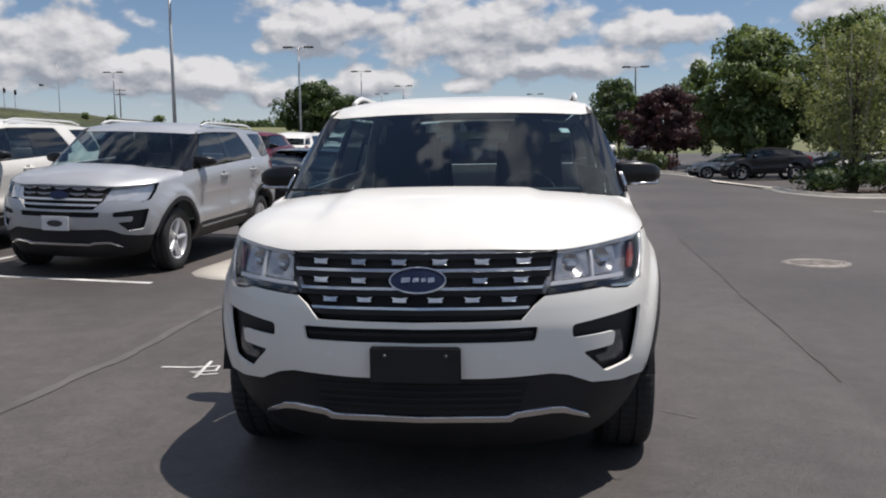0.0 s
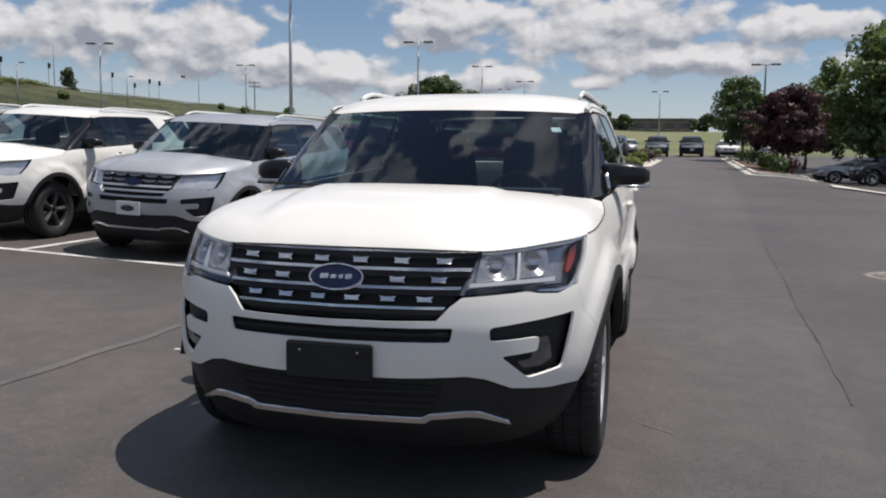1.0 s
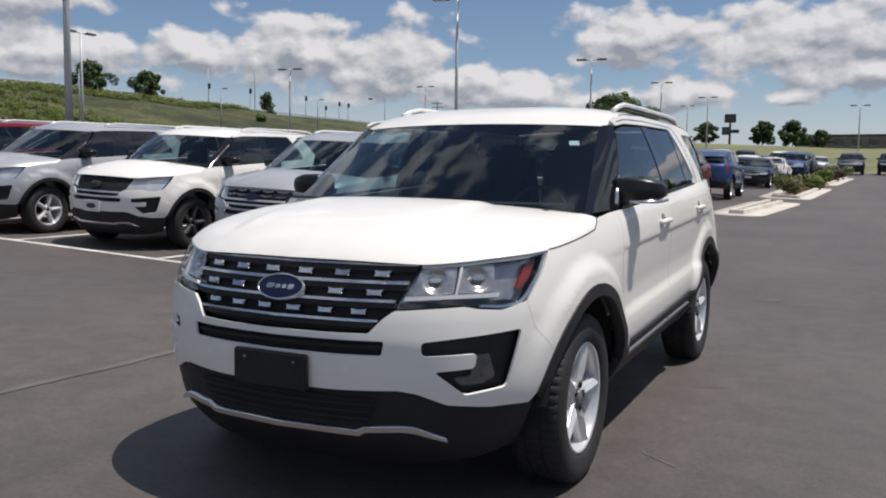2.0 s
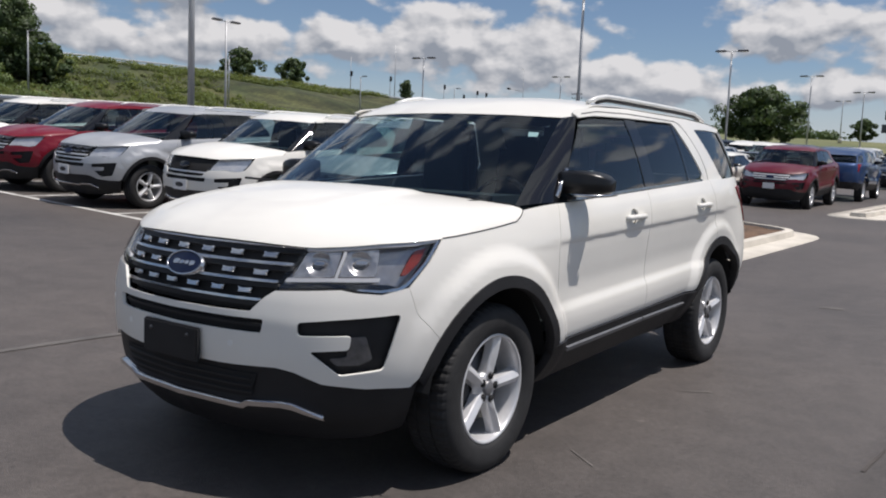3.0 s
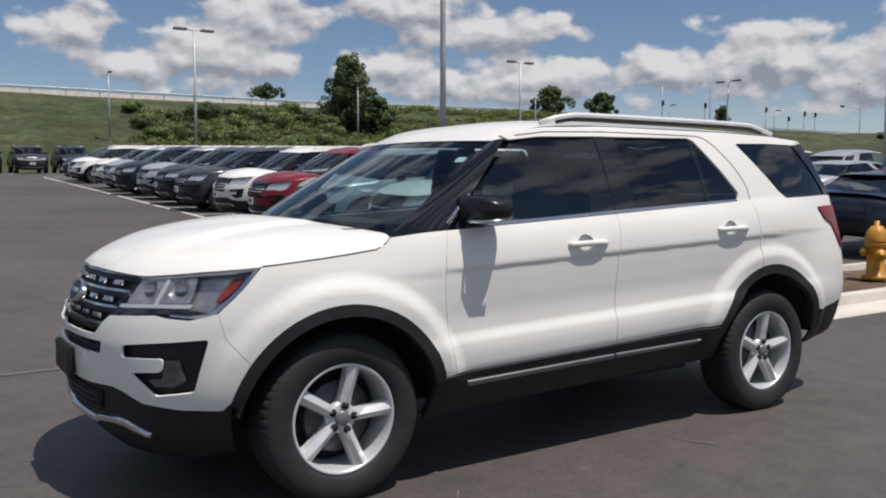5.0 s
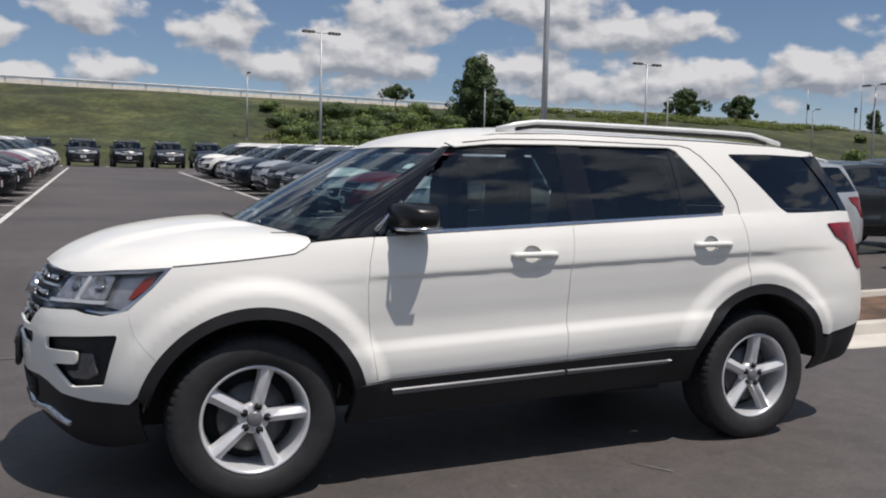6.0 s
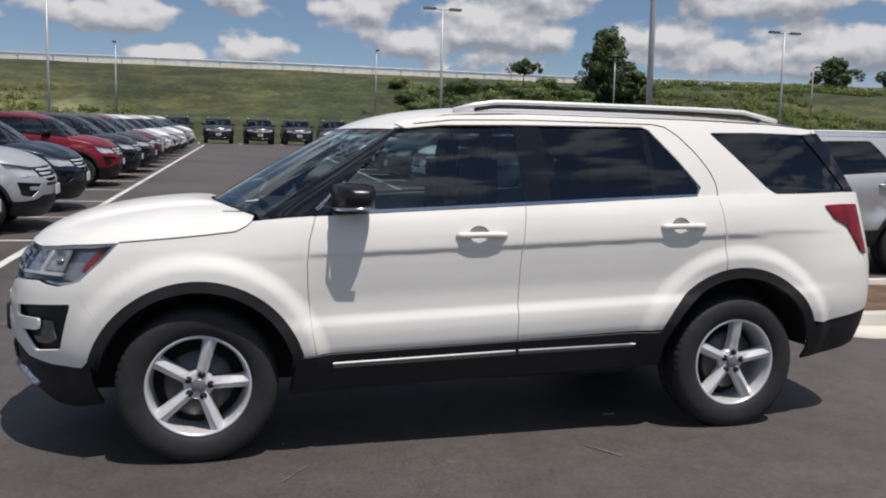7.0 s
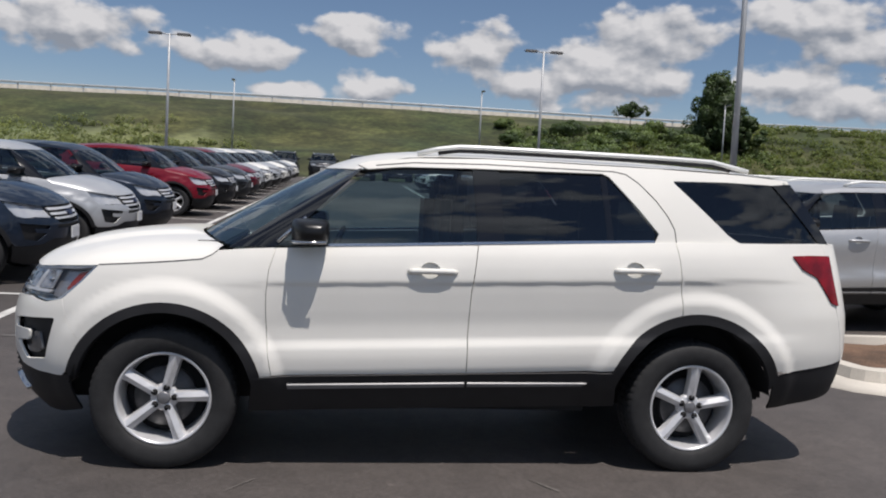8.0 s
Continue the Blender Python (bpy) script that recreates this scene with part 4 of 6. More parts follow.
    hl = hl_top + [S(0.53, 0.955), S(0.432, 0.864), S(0.40, 0.846), S(0.335, 0.838), F2(0.745, 0.844), F2(0.70, 0.854), F2(0.482, 0.838), F2(0.497, 0.905)]
    shells = both("headlight", hl, M["lamp_bezel"] if detail else M["lamp_silver"], "clear halogen headlight with amber marker", lift=-0.055, thick=0.002, gap=-0.004, step=st * 1.5)
    for sx, shell in zip((False, True), shells):
        def lamp(nm, o, mat, lift, thick=0.02, corner=0.012):
            part(nm, patch(wrap, o, lift=lift, thick=thick, gap=0.001, corner=corner, step=st, mirror=sx), mat, shell)
        pockets = ([F2(0.535, 0.980), F2(0.655, 0.990), F2(0.665, 0.895), F2(0.520, 0.885)], [F2(0.672, 0.990), F2(0.768, 1.000), F2(0.788, 0.900), F2(0.678, 0.895)])
        for pocket_outline in pockets:
            if not detail:
                lamp("reflector", pocket_outline, M["lamp_silver"], -0.030, 0.012)
                continue
            mid = np.array(pocket_outline).mean(0)

            def bowl(s, z, lift=0.0, mid=mid):
                d = np.clip(1 - ((s - mid[0]) / 0.058) ** 2 - ((z - mid[1]) / 0.045) ** 2, 0, 1)
                return wrap(s, z, lift - 0.026 * d)
            part("reflector", patch(bowl, pocket_outline, lift=-0.024, thick=0.012, gap=0.001, corner=0.012, step=0.012, mirror=sx), M["lamp_bowl"], shell, "faceted silver lamp bowl")
        lamp("light_bar", [F2(0.505, 0.885), F2(0.66, 0.893), F2(0.80, 0.898), F2(0.80, 0.880), F2(0.66, 0.877), F2(0.500, 0.868)], M["alloy"], -0.012, 0.02, 0.004)
        lamp("amber_marker", [S(0.496, 0.994), S(0.552, 1.008), S(0.505, 0.950), S(0.440, 0.902), S(0.420, 0.902), S(0.446, 0.938)], M["amber"], -0.034, 0.015, 0.008)
        if detail:
            lamp("lamp_trim", hl_top + [S(0.590, 1.030), S(0.50, 1.017), F2(0.76, 1.008), F2(0.68, 0.997), F2(0.60, 0.989), F2(0.532, 0.987)], M["alloy"], -0.010, 0.012, 0)
        if detail:
            lamp("lamp_trim", [S(0.605, 1.040), S(0.53, 0.955), S(0.432, 0.866), S(0.40, 0.848), S(0.335, 0.841), F2(0.745, 0.848), F2(0.75, 0.857), S(0.335, 0.852), S(0.395, 0.860), S(0.424, 0.876), S(0.515, 0.957), S(0.585, 1.033)], M["chrome"], -0.008, 0.012, 0)
        if detail:
            for x0, z0 in ((0.594, 0.938), (0.732, 0.946)):
                around = [(math.cos(a), math.sin(a)) for a in np.linspace(0, 2 * math.pi, 20, endpoint=False)]
                lamp("bulb_bowl", [F2(x0 + 0.024 * c, z0 + 0.015 * s) for c, s in around], M["cap_grey"], -0.036, 0.006, 0)
                lamp("bulb_shield", [F2(x0 - 0.020, z0 + 0.010), F2(x0 + 0.020, z0 + 0.011), F2(x0 + 0.016, z0 - 0.004), F2(x0 - 0.016, z0 - 0.004)], M["chrome"], -0.026, 0.010, 0.004)
            lamp("lamp_divider", [F2(0.660, 0.990), F2(0.670, 0.991), F2(0.676, 0.892), F2(0.666, 0.892)], M["alloy"], -0.012, 0.02, 0.002)
            lamp("lamp_base", [F2(0.492, 0.862), F2(0.70, 0.872), S(0.36, 0.872), S(0.40, 0.862), S(0.335, 0.845), F2(0.745, 0.850), F2(0.70, 0.858), F2(0.486, 0.842)], M["gloss"], -0.014, 0.01, 0.004)
        lamp("lens", hl, M["lamp_glass"], 0.0, 0.004, 0.006)

    # --- handles, mirrors, rails
    for y, z, nm in ((2.31, 1.083, "front"), (3.43, 1.128, "rear")):
        for sx in (1, -1):
            def spot(dy, dz, lift):
                s, zz = S(y + dy, z + dz)
                p = wrap(np.array([s]), np.array([zz]), lift)[0]
                return Vector((p[0] * sx, p[1], p[2]))
            cup = cups[0 if nm == "front" else 1]
            h = part("door_handle", patch(wrap, cup, lift=-0.020, thick=0.001, gap=-0.004, step=0.02, mirror=sx < 0), B, car, "door handle in body colour over a recessed cup")
            pts = [spot(-0.125, -0.004, -0.004), spot(-0.105, 0.0, 0.012), spot(-0.05, 0.003, 0.019), spot(0.05, 0.005, 0.019), spot(0.105, 0.004, 0.012), spot(0.125, 0.0, -0.004)]
            v, f = tube(pts, 0.0155, 8)
            part("grip", mesh_from("grip", v, f), B, h)
    for sx in (1, -1):
        # a mirror: a rounded tapered shell with a silver lower lip
        P = []
        ny, nr = 9, 16
        for i, t in enumerate(np.linspace(0, 1, ny)):
            x = 0.88 + 0.235 * t
            k = (0.80 + 0.20 * math.sin(math.pi * min(1, t * 0.75 + 0.12))) * (1, 1, 1, 0.99, 0.97, 0.93, 0.86, 0.74, 0.46)[i]
            row = []
            for a in np.linspace(0, 2 * math.pi, nr, endpoint=False):
                cy, cz = math.cos(a), math.sin(a)
                ex = 0.40
                row.append((x * sx, 1.655 + 0.03 * t + 0.098 * k * math.copysign(abs(cy) ** ex, cy), 1.270 - 0.004 * t + 0.065 * k * math.copysign(abs(cz) ** ex, cz)))
            P.append(row)
        verts = [p for row in P for p in row]
        faces = [(i * nr + j, i * nr + (j + 1) % nr, (i + 1) * nr + (j + 1) % nr, (i + 1) * nr + j) for i in range(ny - 1) for j in range(nr)]
        faces += [tuple(range(nr))[::-1], tuple(range((ny - 1) * nr, ny * nr))]
        if sx > 0:
            faces = [f[::-1] for f in faces]
        mi = part("door_mirror", mesh_from("door_mirror", verts, faces), M["mirror_black"], car, "black door mirror with a silver strip")
        v, f = tube([(0.91 * sx, 1.590, 1.216), (1.0 * sx, 1.572, 1.212), (1.085 * sx, 1.60, 1.213), (1.108 * sx, 1.66, 1.216), (1.108 * sx, 1.75, 1.220)], 0.008, 8)
        part("signal_strip", mesh_from("signal_strip", v, f), M["chrome"], mi)
        part("mirror_arm", box((0.10, 0.10, 0.05), (0.90 * sx, 1.63, 1.212), 0.015), M["plastic"], mi)
        v, f = tube([(0.915 * sx, 1.50, 1.20), (0.885 * sx, 1.64, 1.335)], 0.012, 6)
        if detail:
            part("sail_trim", mesh_from("sail_trim", v, f), M["chrome"], mi)
        # roof rail
        ys = np.linspace(2.23, 4.18, 18)
        pts = []
        for y in ys:
            e = float(ROOF_E(y))
            gx = float(green(np.array([y]), np.array([e]))[0, 0])
            rise = 0.036 * float(smooth(2.23, 2.42, y)) * float(1 - smooth(3.95, 4.18, y)) + 0.006
            pts.append((sx * (gx - 0.055), y, e + 0.016 + rise))
        v, f = tube(pts, 0.0145, 8)
        v = [Vector((p.x, p.y, p.z)) for p in v]
        rail = part("roof_rail", mesh_from("roof_rail", v, f), M["rail"], car, "raised silver roof rail")
        v, f = tube([(p[0] - 0.002 * sx, p[1], p[2] - 0.020) for p in pts[1:-1]], 0.013, 6)
        part("rail_base", mesh_from("rail_base", v, f), M["plastic"], rail)

    # --- inside and underneath
    part("underbody", box((1.30, 3.9, 0.62), (0, 2.45, 0.62), 0.05), M["liner"], car)
    part("underbody", box((1.74, 1.75, 0.2), (0, 2.38, 0.42), 0.04), M["liner"], car)
    part("underbody", box((1.35, 0.6, 0.35), (0, 0.60, 0.48), 0.05), M["liner"], car)
    for wy, wz in (WHEEL_F, WHEEL_R):
        for sx in (1, -1):
            P = np.zeros((13, 3, 3))
            for i, a in enumerate(np.linspace(8, 172, 13)):
                for j, x in enumerate((0.60, 0.80, 0.94)):
                    P[i, j] = (x * sx, wy + 0.47 * math.cos(radians(a)), wz + 0.47 * math.sin(radians(a)))
            part("wheel_housing", grid_mesh(P, flip=sx > 0), M["liner"], car)
    lining = roof_points(13, 12)
    lining[:, :, 2] -= 0.035
    lining[:, :, 0] *= 0.94
    part("headliner", grid_mesh(lining[1:-1], flip=True), M["seat"], car)
    part("dashboard", box((1.46, 0.42, 0.24), (0, 1.46, 1.075), 0.06), M["seat"], car)
    part("cowl", box((1.44, 0.16, 0.03), (0, 1.14, 1.165), 0.01), M["plastic"], car)
    if detail:
        for x in (0.42, -0.30):
            v, f = tube([(x, 1.10, 1.188), (x - 0.2, 1.105, 1.206), (x - 0.55, 1.11, 1.214)], 0.007, 6)
            part("wiper", mesh_from("wiper", v, f), M["plastic"], car)
        part("window_sticker", box((0.052, 0.004, 0.045), (0, 0, 0)), M["paper"], car, "small white windscreen sticker", pose(0.605, 1.782, 1.507, -58, 0, 24))
    for x in (0.40, -0.40):
        for y in (2.20, 3.12) if detail else (2.20,):
            seat = part("seat", box((0.50, 0.50, 0.18), (x, y - 0.02, 0.93), 0.06), M["seat"], car)
            part("backrest", box((0.48, 0.15, 0.60), (x, y + 0.26, 1.22), 0.06, taper=(0.8, 0.9)), M["seat"], seat)
            part("headrest", box((0.26, 0.10, 0.17), (x, y + 0.30, 1.535 - (0.06 if y > 3 else 0)), 0.04), M["seat"], seat)
    if detail:
        v, f = lathe([(0.165, 0.012), (0.178, 0.0), (0.165, -0.012), (0.152, 0.0), (0.165, 0.012)], 28)
        part("steering_wheel", mesh_from("steering_wheel", v, f), M["seat"], car, m=pose(0.40, 1.78, 1.12, 0, 25, 90))

    wheels = wheel_mesh_parts(detail)
    for wy in (0.955, 3.81):
        for sx in (1, -1):
            m = pose(0.84 * sx, wy, 0.372, 0 if sx > 0 else 0, 0, 0 if sx > 0 else 180)
            add_wheel(car, wheels, m @ pose(0, 0, 0, (-14 if wy < 2 else -6) * sx, 0, 0), detail, M[rim_mat])
    return car


hero = build_suv("sport_utility_vehicle", "white three-row sport utility vehicle parked on the asphalt drive", "white")
hero.location.x = -0.012


# ---- ground ----
CREST = pchip([-90, -60, -40, -15, 15, 50, 70, 90, 108, 122, 145, 260], [11.9, 12.0, 12.2, 12.5, 12.75, 12.85, 13.3, 13.6, 13.6, 13.3, 13.05, 13.2])


def ground_z(x, y):
    sp = lambda a, w: w * np.logaddexp(0, np.asarray(a, float) / w)
    z = 0.042 * (sp(-1.5 - x, 1.0) - sp(-56.0 - x, 1.0)) + 0.025 * (sp(y - 8.0, 2.0) - sp(y - 75.0, 3.0)) * (1 - 0.85 * smooth(5.5, 10.5, x) * (1 - smooth(52, 74, y)))
    z = z + 0.055 * (sp(y - 78.0, 4.0) - sp(y - 180.0, 8.0))
    bank = smooth(-66.0, -112.0, x)
    x, y = np.asarray(x, float), np.asarray(y, float)
    lumps = 0.35 * np.sin(x * 0.31 + 1.7 * np.sin(y * 0.11)) + 0.30 * np.sin(y * 0.23 + 1.3 * np.sin(x * 0.17 + 2.0)) + 0.18 * np.sin(x * 0.53 - y * 0.41)
    return z * (1 - bank) + CREST(y) * bank + 0.75 * lumps * smooth(-62, -80, x) * smooth(-112, -100, x)


def gz(x, y):
    return float(ground_z(x, y))


def asphalt_material():
    """Worn asphalt: aggregate grain, tyre-polished tracks, pale dusty blotches and dark damp-looking patches."""
    m = material("asphalt", (0.091, 0.0785, 0.0720), 0.62, second=(0.061, 0.0535, 0.0505), scale=0.28, bump=0.5, bump_scale=150, fine=0.35)
    t = m.node_tree
    p = t.nodes["Principled BSDF"]
    src = p.inputs["Base Color"].links[0].from_socket
    geo = node(t, "ShaderNodeNewGeometry")
    squash = node(t, "ShaderNodeVectorMath", operation="MULTIPLY")
    squash.inputs[1].default_value = (1.0, 0.16, 1.0)
    t.links.new(geo.outputs["Position"], squash.inputs[0])
    n = node(t, "ShaderNodeTexNoise")
    n.inputs["Scale"].default_value, n.inputs["Detail"].default_value = 1.3, 4.0
    t.links.new(squash.outputs[0], n.inputs["Vector"])
    mr = node(t, "ShaderNodeMapRange")
    mr.inputs["From Min"].default_value, mr.inputs["From Max"].default_value = 0.3, 0.7
    mr.inputs["To Min"].default_value, mr.inputs["To Max"].default_value = 0.92, 1.08
    t.links.new(n.outputs[0], mr.inputs[0])
    mul = node(t, "ShaderNodeVectorMath", operation="MULTIPLY")
    t.links.new(src, mul.inputs[0])
    t.links.new(mr.outputs[0], mul.inputs[1])
    out = mul.outputs[0]

    def scaled(out, socket, a0, a1, b0, b1):
        """Scales a colour by a value mapped from a0..a1 to b0..b1."""
        r = node(t, "ShaderNodeMapRange", interpolation_type="SMOOTHSTEP")
        for k, v in (("From Min", a0), ("From Max", a1), ("To Min", b0), ("To Max", b1)):
            r.inputs[k].default_value = v
        t.links.new(socket, r.inputs["Value"])
        f = node(t, "ShaderNodeVectorMath", operation="MULTIPLY")
        t.links.new(out, f.inputs[0])
        t.links.new(r.outputs[0], f.inputs[1])
        return f.outputs[0]

    # scuffs a hand wide, small dark spots, and pale bits of grit
    for size, a0, a1, b0, b1 in ((4.5, 0.34, 0.66, 0.91, 1.09), (38.0, 0.35, 0.65, 0.87, 1.13), (15.0, 0.62, 0.70, 1.0, 0.72), (11.0, 0.28, 0.33, 1.35, 1.0)):
        n = node(t, "ShaderNodeTexNoise")
        n.inputs["Scale"].default_value, n.inputs["Detail"].default_value, n.inputs["Roughness"].default_value = size, 4.0, 0.6
        t.links.new(geo.outputs["Position"], n.inputs["Vector"])
        out = scaled(out, n.outputs[0], a0, a1, b0, b1)
    # two passes of the paver meet along the drive, one a little darker
    lane = node(t, "ShaderNodeVectorMath", operation="DOT_PRODUCT")
    lane.inputs[1].default_value = (1.0, -0.051, 0.0)
    t.links.new(geo.outputs["Position"], lane.inputs[0])
    out = scaled(out, lane.outputs["Value"], 2.02, 2.22, 1.00, 0.82)
    t.links.new(out, p.inputs["Base Color"])
    return m


M["asphalt"] = asphalt_material()


def grass_material():
    """Rough grass: broad olive and dark drifts lying along the slope, tufts, and dry streaks."""
    m = material("rough_grass", (0.064, 0.066, 0.022), 0.95, second=(0.029, 0.040, 0.0125), scale=0.10, bump=0.8, bump_scale=2.5, fine=0.5)
    t = m.node_tree
    p = t.nodes["Principled BSDF"]
    out = p.inputs["Base Color"].links[0].from_socket
    geo = node(t, "ShaderNodeNewGeometry")
    for size, lie, a0, a1, b0, b1 in ((0.42, 0.62, 0.34, 0.66, 0.66, 1.30), (1.7, 0.8, 0.35, 0.65, 0.72, 1.24), (0.09, 0.6, 0.40, 0.60, 0.80, 1.14)):
        squash = node(t, "ShaderNodeVectorMath", operation="MULTIPLY")
        squash.inputs[1].default_value = (1.0, lie, 1.6)
        t.links.new(geo.outputs["Position"], squash.inputs[0])
        n = node(t, "ShaderNodeTexNoise")
        n.inputs["Scale"].default_value, n.inputs["Detail"].default_value = size, 5.0
        t.links.new(squash.outputs[0], n.inputs["Vector"])
        r = node(t, "ShaderNodeMapRange", interpolation_type="SMOOTHSTEP")
        for k, v in (("From Min", a0), ("From Max", a1), ("To Min", b0), ("To Max", b1)):
            r.inputs[k].default_value = v
        t.links.new(n.outputs[0], r.inputs["Value"])
        f = node(t, "ShaderNodeVectorMath", operation="MULTIPLY")
        t.links.new(out, f.inputs[0])
        t.links.new(r.outputs[0], f.inputs[1])
        out = f.outputs[0]
    # a paler reedy drift low on the slope, with a ragged edge
    ragged = node(t, "ShaderNodeTexNoise")
    ragged.inputs["Scale"].default_value, ragged.inputs["Detail"].default_value = 0.22, 4.0
    t.links.new(geo.outputs["Position"], ragged.inputs["Vector"])
    push = node(t, "ShaderNodeVectorMath", operation="MULTIPLY_ADD")
    t.links.new(ragged.outputs["Color"], push.inputs[0])
    push.inputs[1].default_value = (9.0, 9.0, 0.0)
    t.links.new(geo.outputs["Position"], push.inputs[2])
    split = node(t, "ShaderNodeSeparateXYZ")
    t.links.new(push.outputs[0], split.inputs[0])
    amount = None
    for axis, a0, a1 in ((0, -83.5, -80.5), (1, -2.0, -7.5)):
        r = node(t, "ShaderNodeMapRange", interpolation_type="SMOOTHSTEP")
        r.inputs["From Min"].default_value, r.inputs["From Max"].default_value = a0, a1
        t.links.new(split.outputs[axis], r.inputs["Value"])
        if amount is None:
            amount = r.outputs[0]
        else:
            both_sides = node(t, "ShaderNodeMath", operation="MULTIPLY")
            t.links.new(amount, both_sides.inputs[0])
            t.links.new(r.outputs[0], both_sides.inputs[1])
            amount = both_sides.outputs[0]
    pale = node(t, "ShaderNodeVectorMath", operation="MULTIPLY_ADD")
    t.links.new(out, pale.inputs[0])
    pale.inputs[1].default_value, pale.inputs[2].default_value = (1.3, 1.3, 1.4), (0.085, 0.095, 0.050)
    blend = node(t, "ShaderNodeMix", data_type="RGBA")
    t.links.new(amount, blend.inputs["Factor"])
    t.links.new(out, blend.inputs["A"])
    t.links.new(pale.outputs[0], blend.inputs["B"])
    t.links.new(blend.outputs["Result"], p.inputs["Base Color"])
    return m


M["grass"] = grass_material()
M["dry_grass"] = material("dry_grass", (0.165, 0.165, 0.072), 0.95, second=(0.095, 0.112, 0.044), scale=0.08, bump=1.0, bump_scale=2.0, fine=0.4)
M["concrete"] = material("pale_concrete", (0.60, 0.555, 0.485), 0.85, vary=0.22, scale=1.5, bump=0.3, bump_scale=80, fine=0.15)
M["mulch"] = material("brown_mulch", (0.16, 0.095, 0.06), 0.95, second=(0.07, 0.045, 0.03), scale=3.0, bump=1.0, bump_scale=40, fine=0.5)
M["line"] = material("white_line_paint", (0.68, 0.67, 0.64), 0.75, second=(0.42, 0.41, 0.39), scale=2.2, bump=0.3, bump_scale=120, fine=0.2)
M["seam"] = material("pale_seam", (0.125, 0.115, 0.108), 0.9, second=(0.078, 0.073, 0.071), scale=2.0)
M["scratch"] = material("pale_scratch", (0.20, 0.185, 0.17), 0.8, second=(0.10, 0.09, 0.082), scale=6.0)
M["dark_seam"] = material("tar_seam", (0.088, 0.076, 0.070), 0.85, second=(0.040, 0.035, 0.033), scale=1.4)
M["iron"] = material("cast_iron", (0.30, 0.27, 0.24), 0.6, 0.3, vary=0.4, scale=9, bump=0.6, bump_scale=60)
M["pole"] = material("galvanised_pole", (0.48, 0.49, 0.50), 0.5, 0.35, vary=0.2, scale=1.0)
M["dark_pole"] = material("bronze_pole", (0.06, 0.055, 0.05), 0.5, 0.3, vary=0.2, scale=1.0)
M["lamp_head"] = material("lamp_head", (0.09, 0.09, 0.095), 0.5, 0.2, vary=0.2, scale=2.0)
M["hydrant"] = material("yellow_hydrant_paint", (0.55, 0.25, 0.02), 0.45, vary=0.25, scale=9, bump=0.2, bump_scale=60)
M["bark"] = material("bark", (0.10, 0.075, 0.055), 0.95, vary=0.4, scale=8, bump=0.8, bump_scale=25)
M["pale_bark"] = material("pale_grey_bark", (0.30, 0.27, 0.22), 0.9, vary=0.35, scale=8, bump=0.6, bump_scale=25)
M["wood_pole"] = material("weathered_pole", (0.11, 0.085, 0.07), 0.9, vary=0.3, scale=3)
M["steel"] = material("guardrail_steel", (0.55, 0.56, 0.56), 0.5, 0.3, vary=0.15, scale=0.8)
M["signal"] = material("signal_black", (0.02, 0.02, 0.02), 0.5, vary=0.2)
# wall tan, made paler and greyer to carry the haze of distance in its colour
M["brick_wall"] = material("hazy_tan_masonry", (0.21, 0.18, 0.165), 0.9, vary=0.25, scale=0.6)
M["roofing"] = material("dark_roofing", (0.06, 0.055, 0.055), 0.8, vary=0.2, scale=0.4)
M["window_dark"] = material("dark_window", (0.02, 0.024, 0.03), 0.1, coat=0.3)


def leaf_material(name, light, dark, gleam=0.5, through=0.3, island=0.45):
    m = material(name, light, 0.6, second=dark, scale=0.9, island=island, spec=gleam)
    t = m.node_tree
    p = t.nodes["Principled BSDF"]
    back = node(t, "ShaderNodeBsdfTranslucent")
    back.inputs["Color"].default_value = (light[0] * 1.3, light[1] * 1.3, light[2] * 0.8, 1)
    mix = node(t, "ShaderNodeMixShader")
    mix.inputs[0].default_value = through
    out = [n for n in t.nodes if n.bl_idname == "ShaderNodeOutputMaterial"][0]
    t.links.new(p.outputs[0], mix.inputs[1])
    t.links.new(back.outputs[0], mix.inputs[2])
    t.links.new(mix.outputs[0], out.inputs[0])
    return m


M["leaf"] = leaf_material("green_leaves", (0.152, 0.205, 0.068), (0.082, 0.128, 0.040))
M["leaf_dark"] = leaf_material("dark_green_leaves", (0.074, 0.114, 0.040), (0.040, 0.070, 0.026))
M["leaf_pale"] = leaf_material("pale_green_leaves", (0.225, 0.250, 0.120), (0.150, 0.175, 0.080), 0.3, 0.35, 0.4)
M["leaf_red"] = leaf_material("purple_leaves", (0.062, 0.024, 0.032), (0.032, 0.014, 0.020))
M["reed"] = leaf_material("pale_reeds", (0.25, 0.28, 0.145), (0.17, 0.205, 0.095), 0.1, 0.5, 0.25)
M["sage"] = leaf_material("grey_green_leaves", (0.17, 0.18, 0.10), (0.11, 0.12, 0.065), 0.2, 0.3, 0.3)
M["weed"] = leaf_material("weeds", (0.160, 0.190, 0.070), (0.095, 0.130, 0.045), 0.2, 0.4, 0.3)


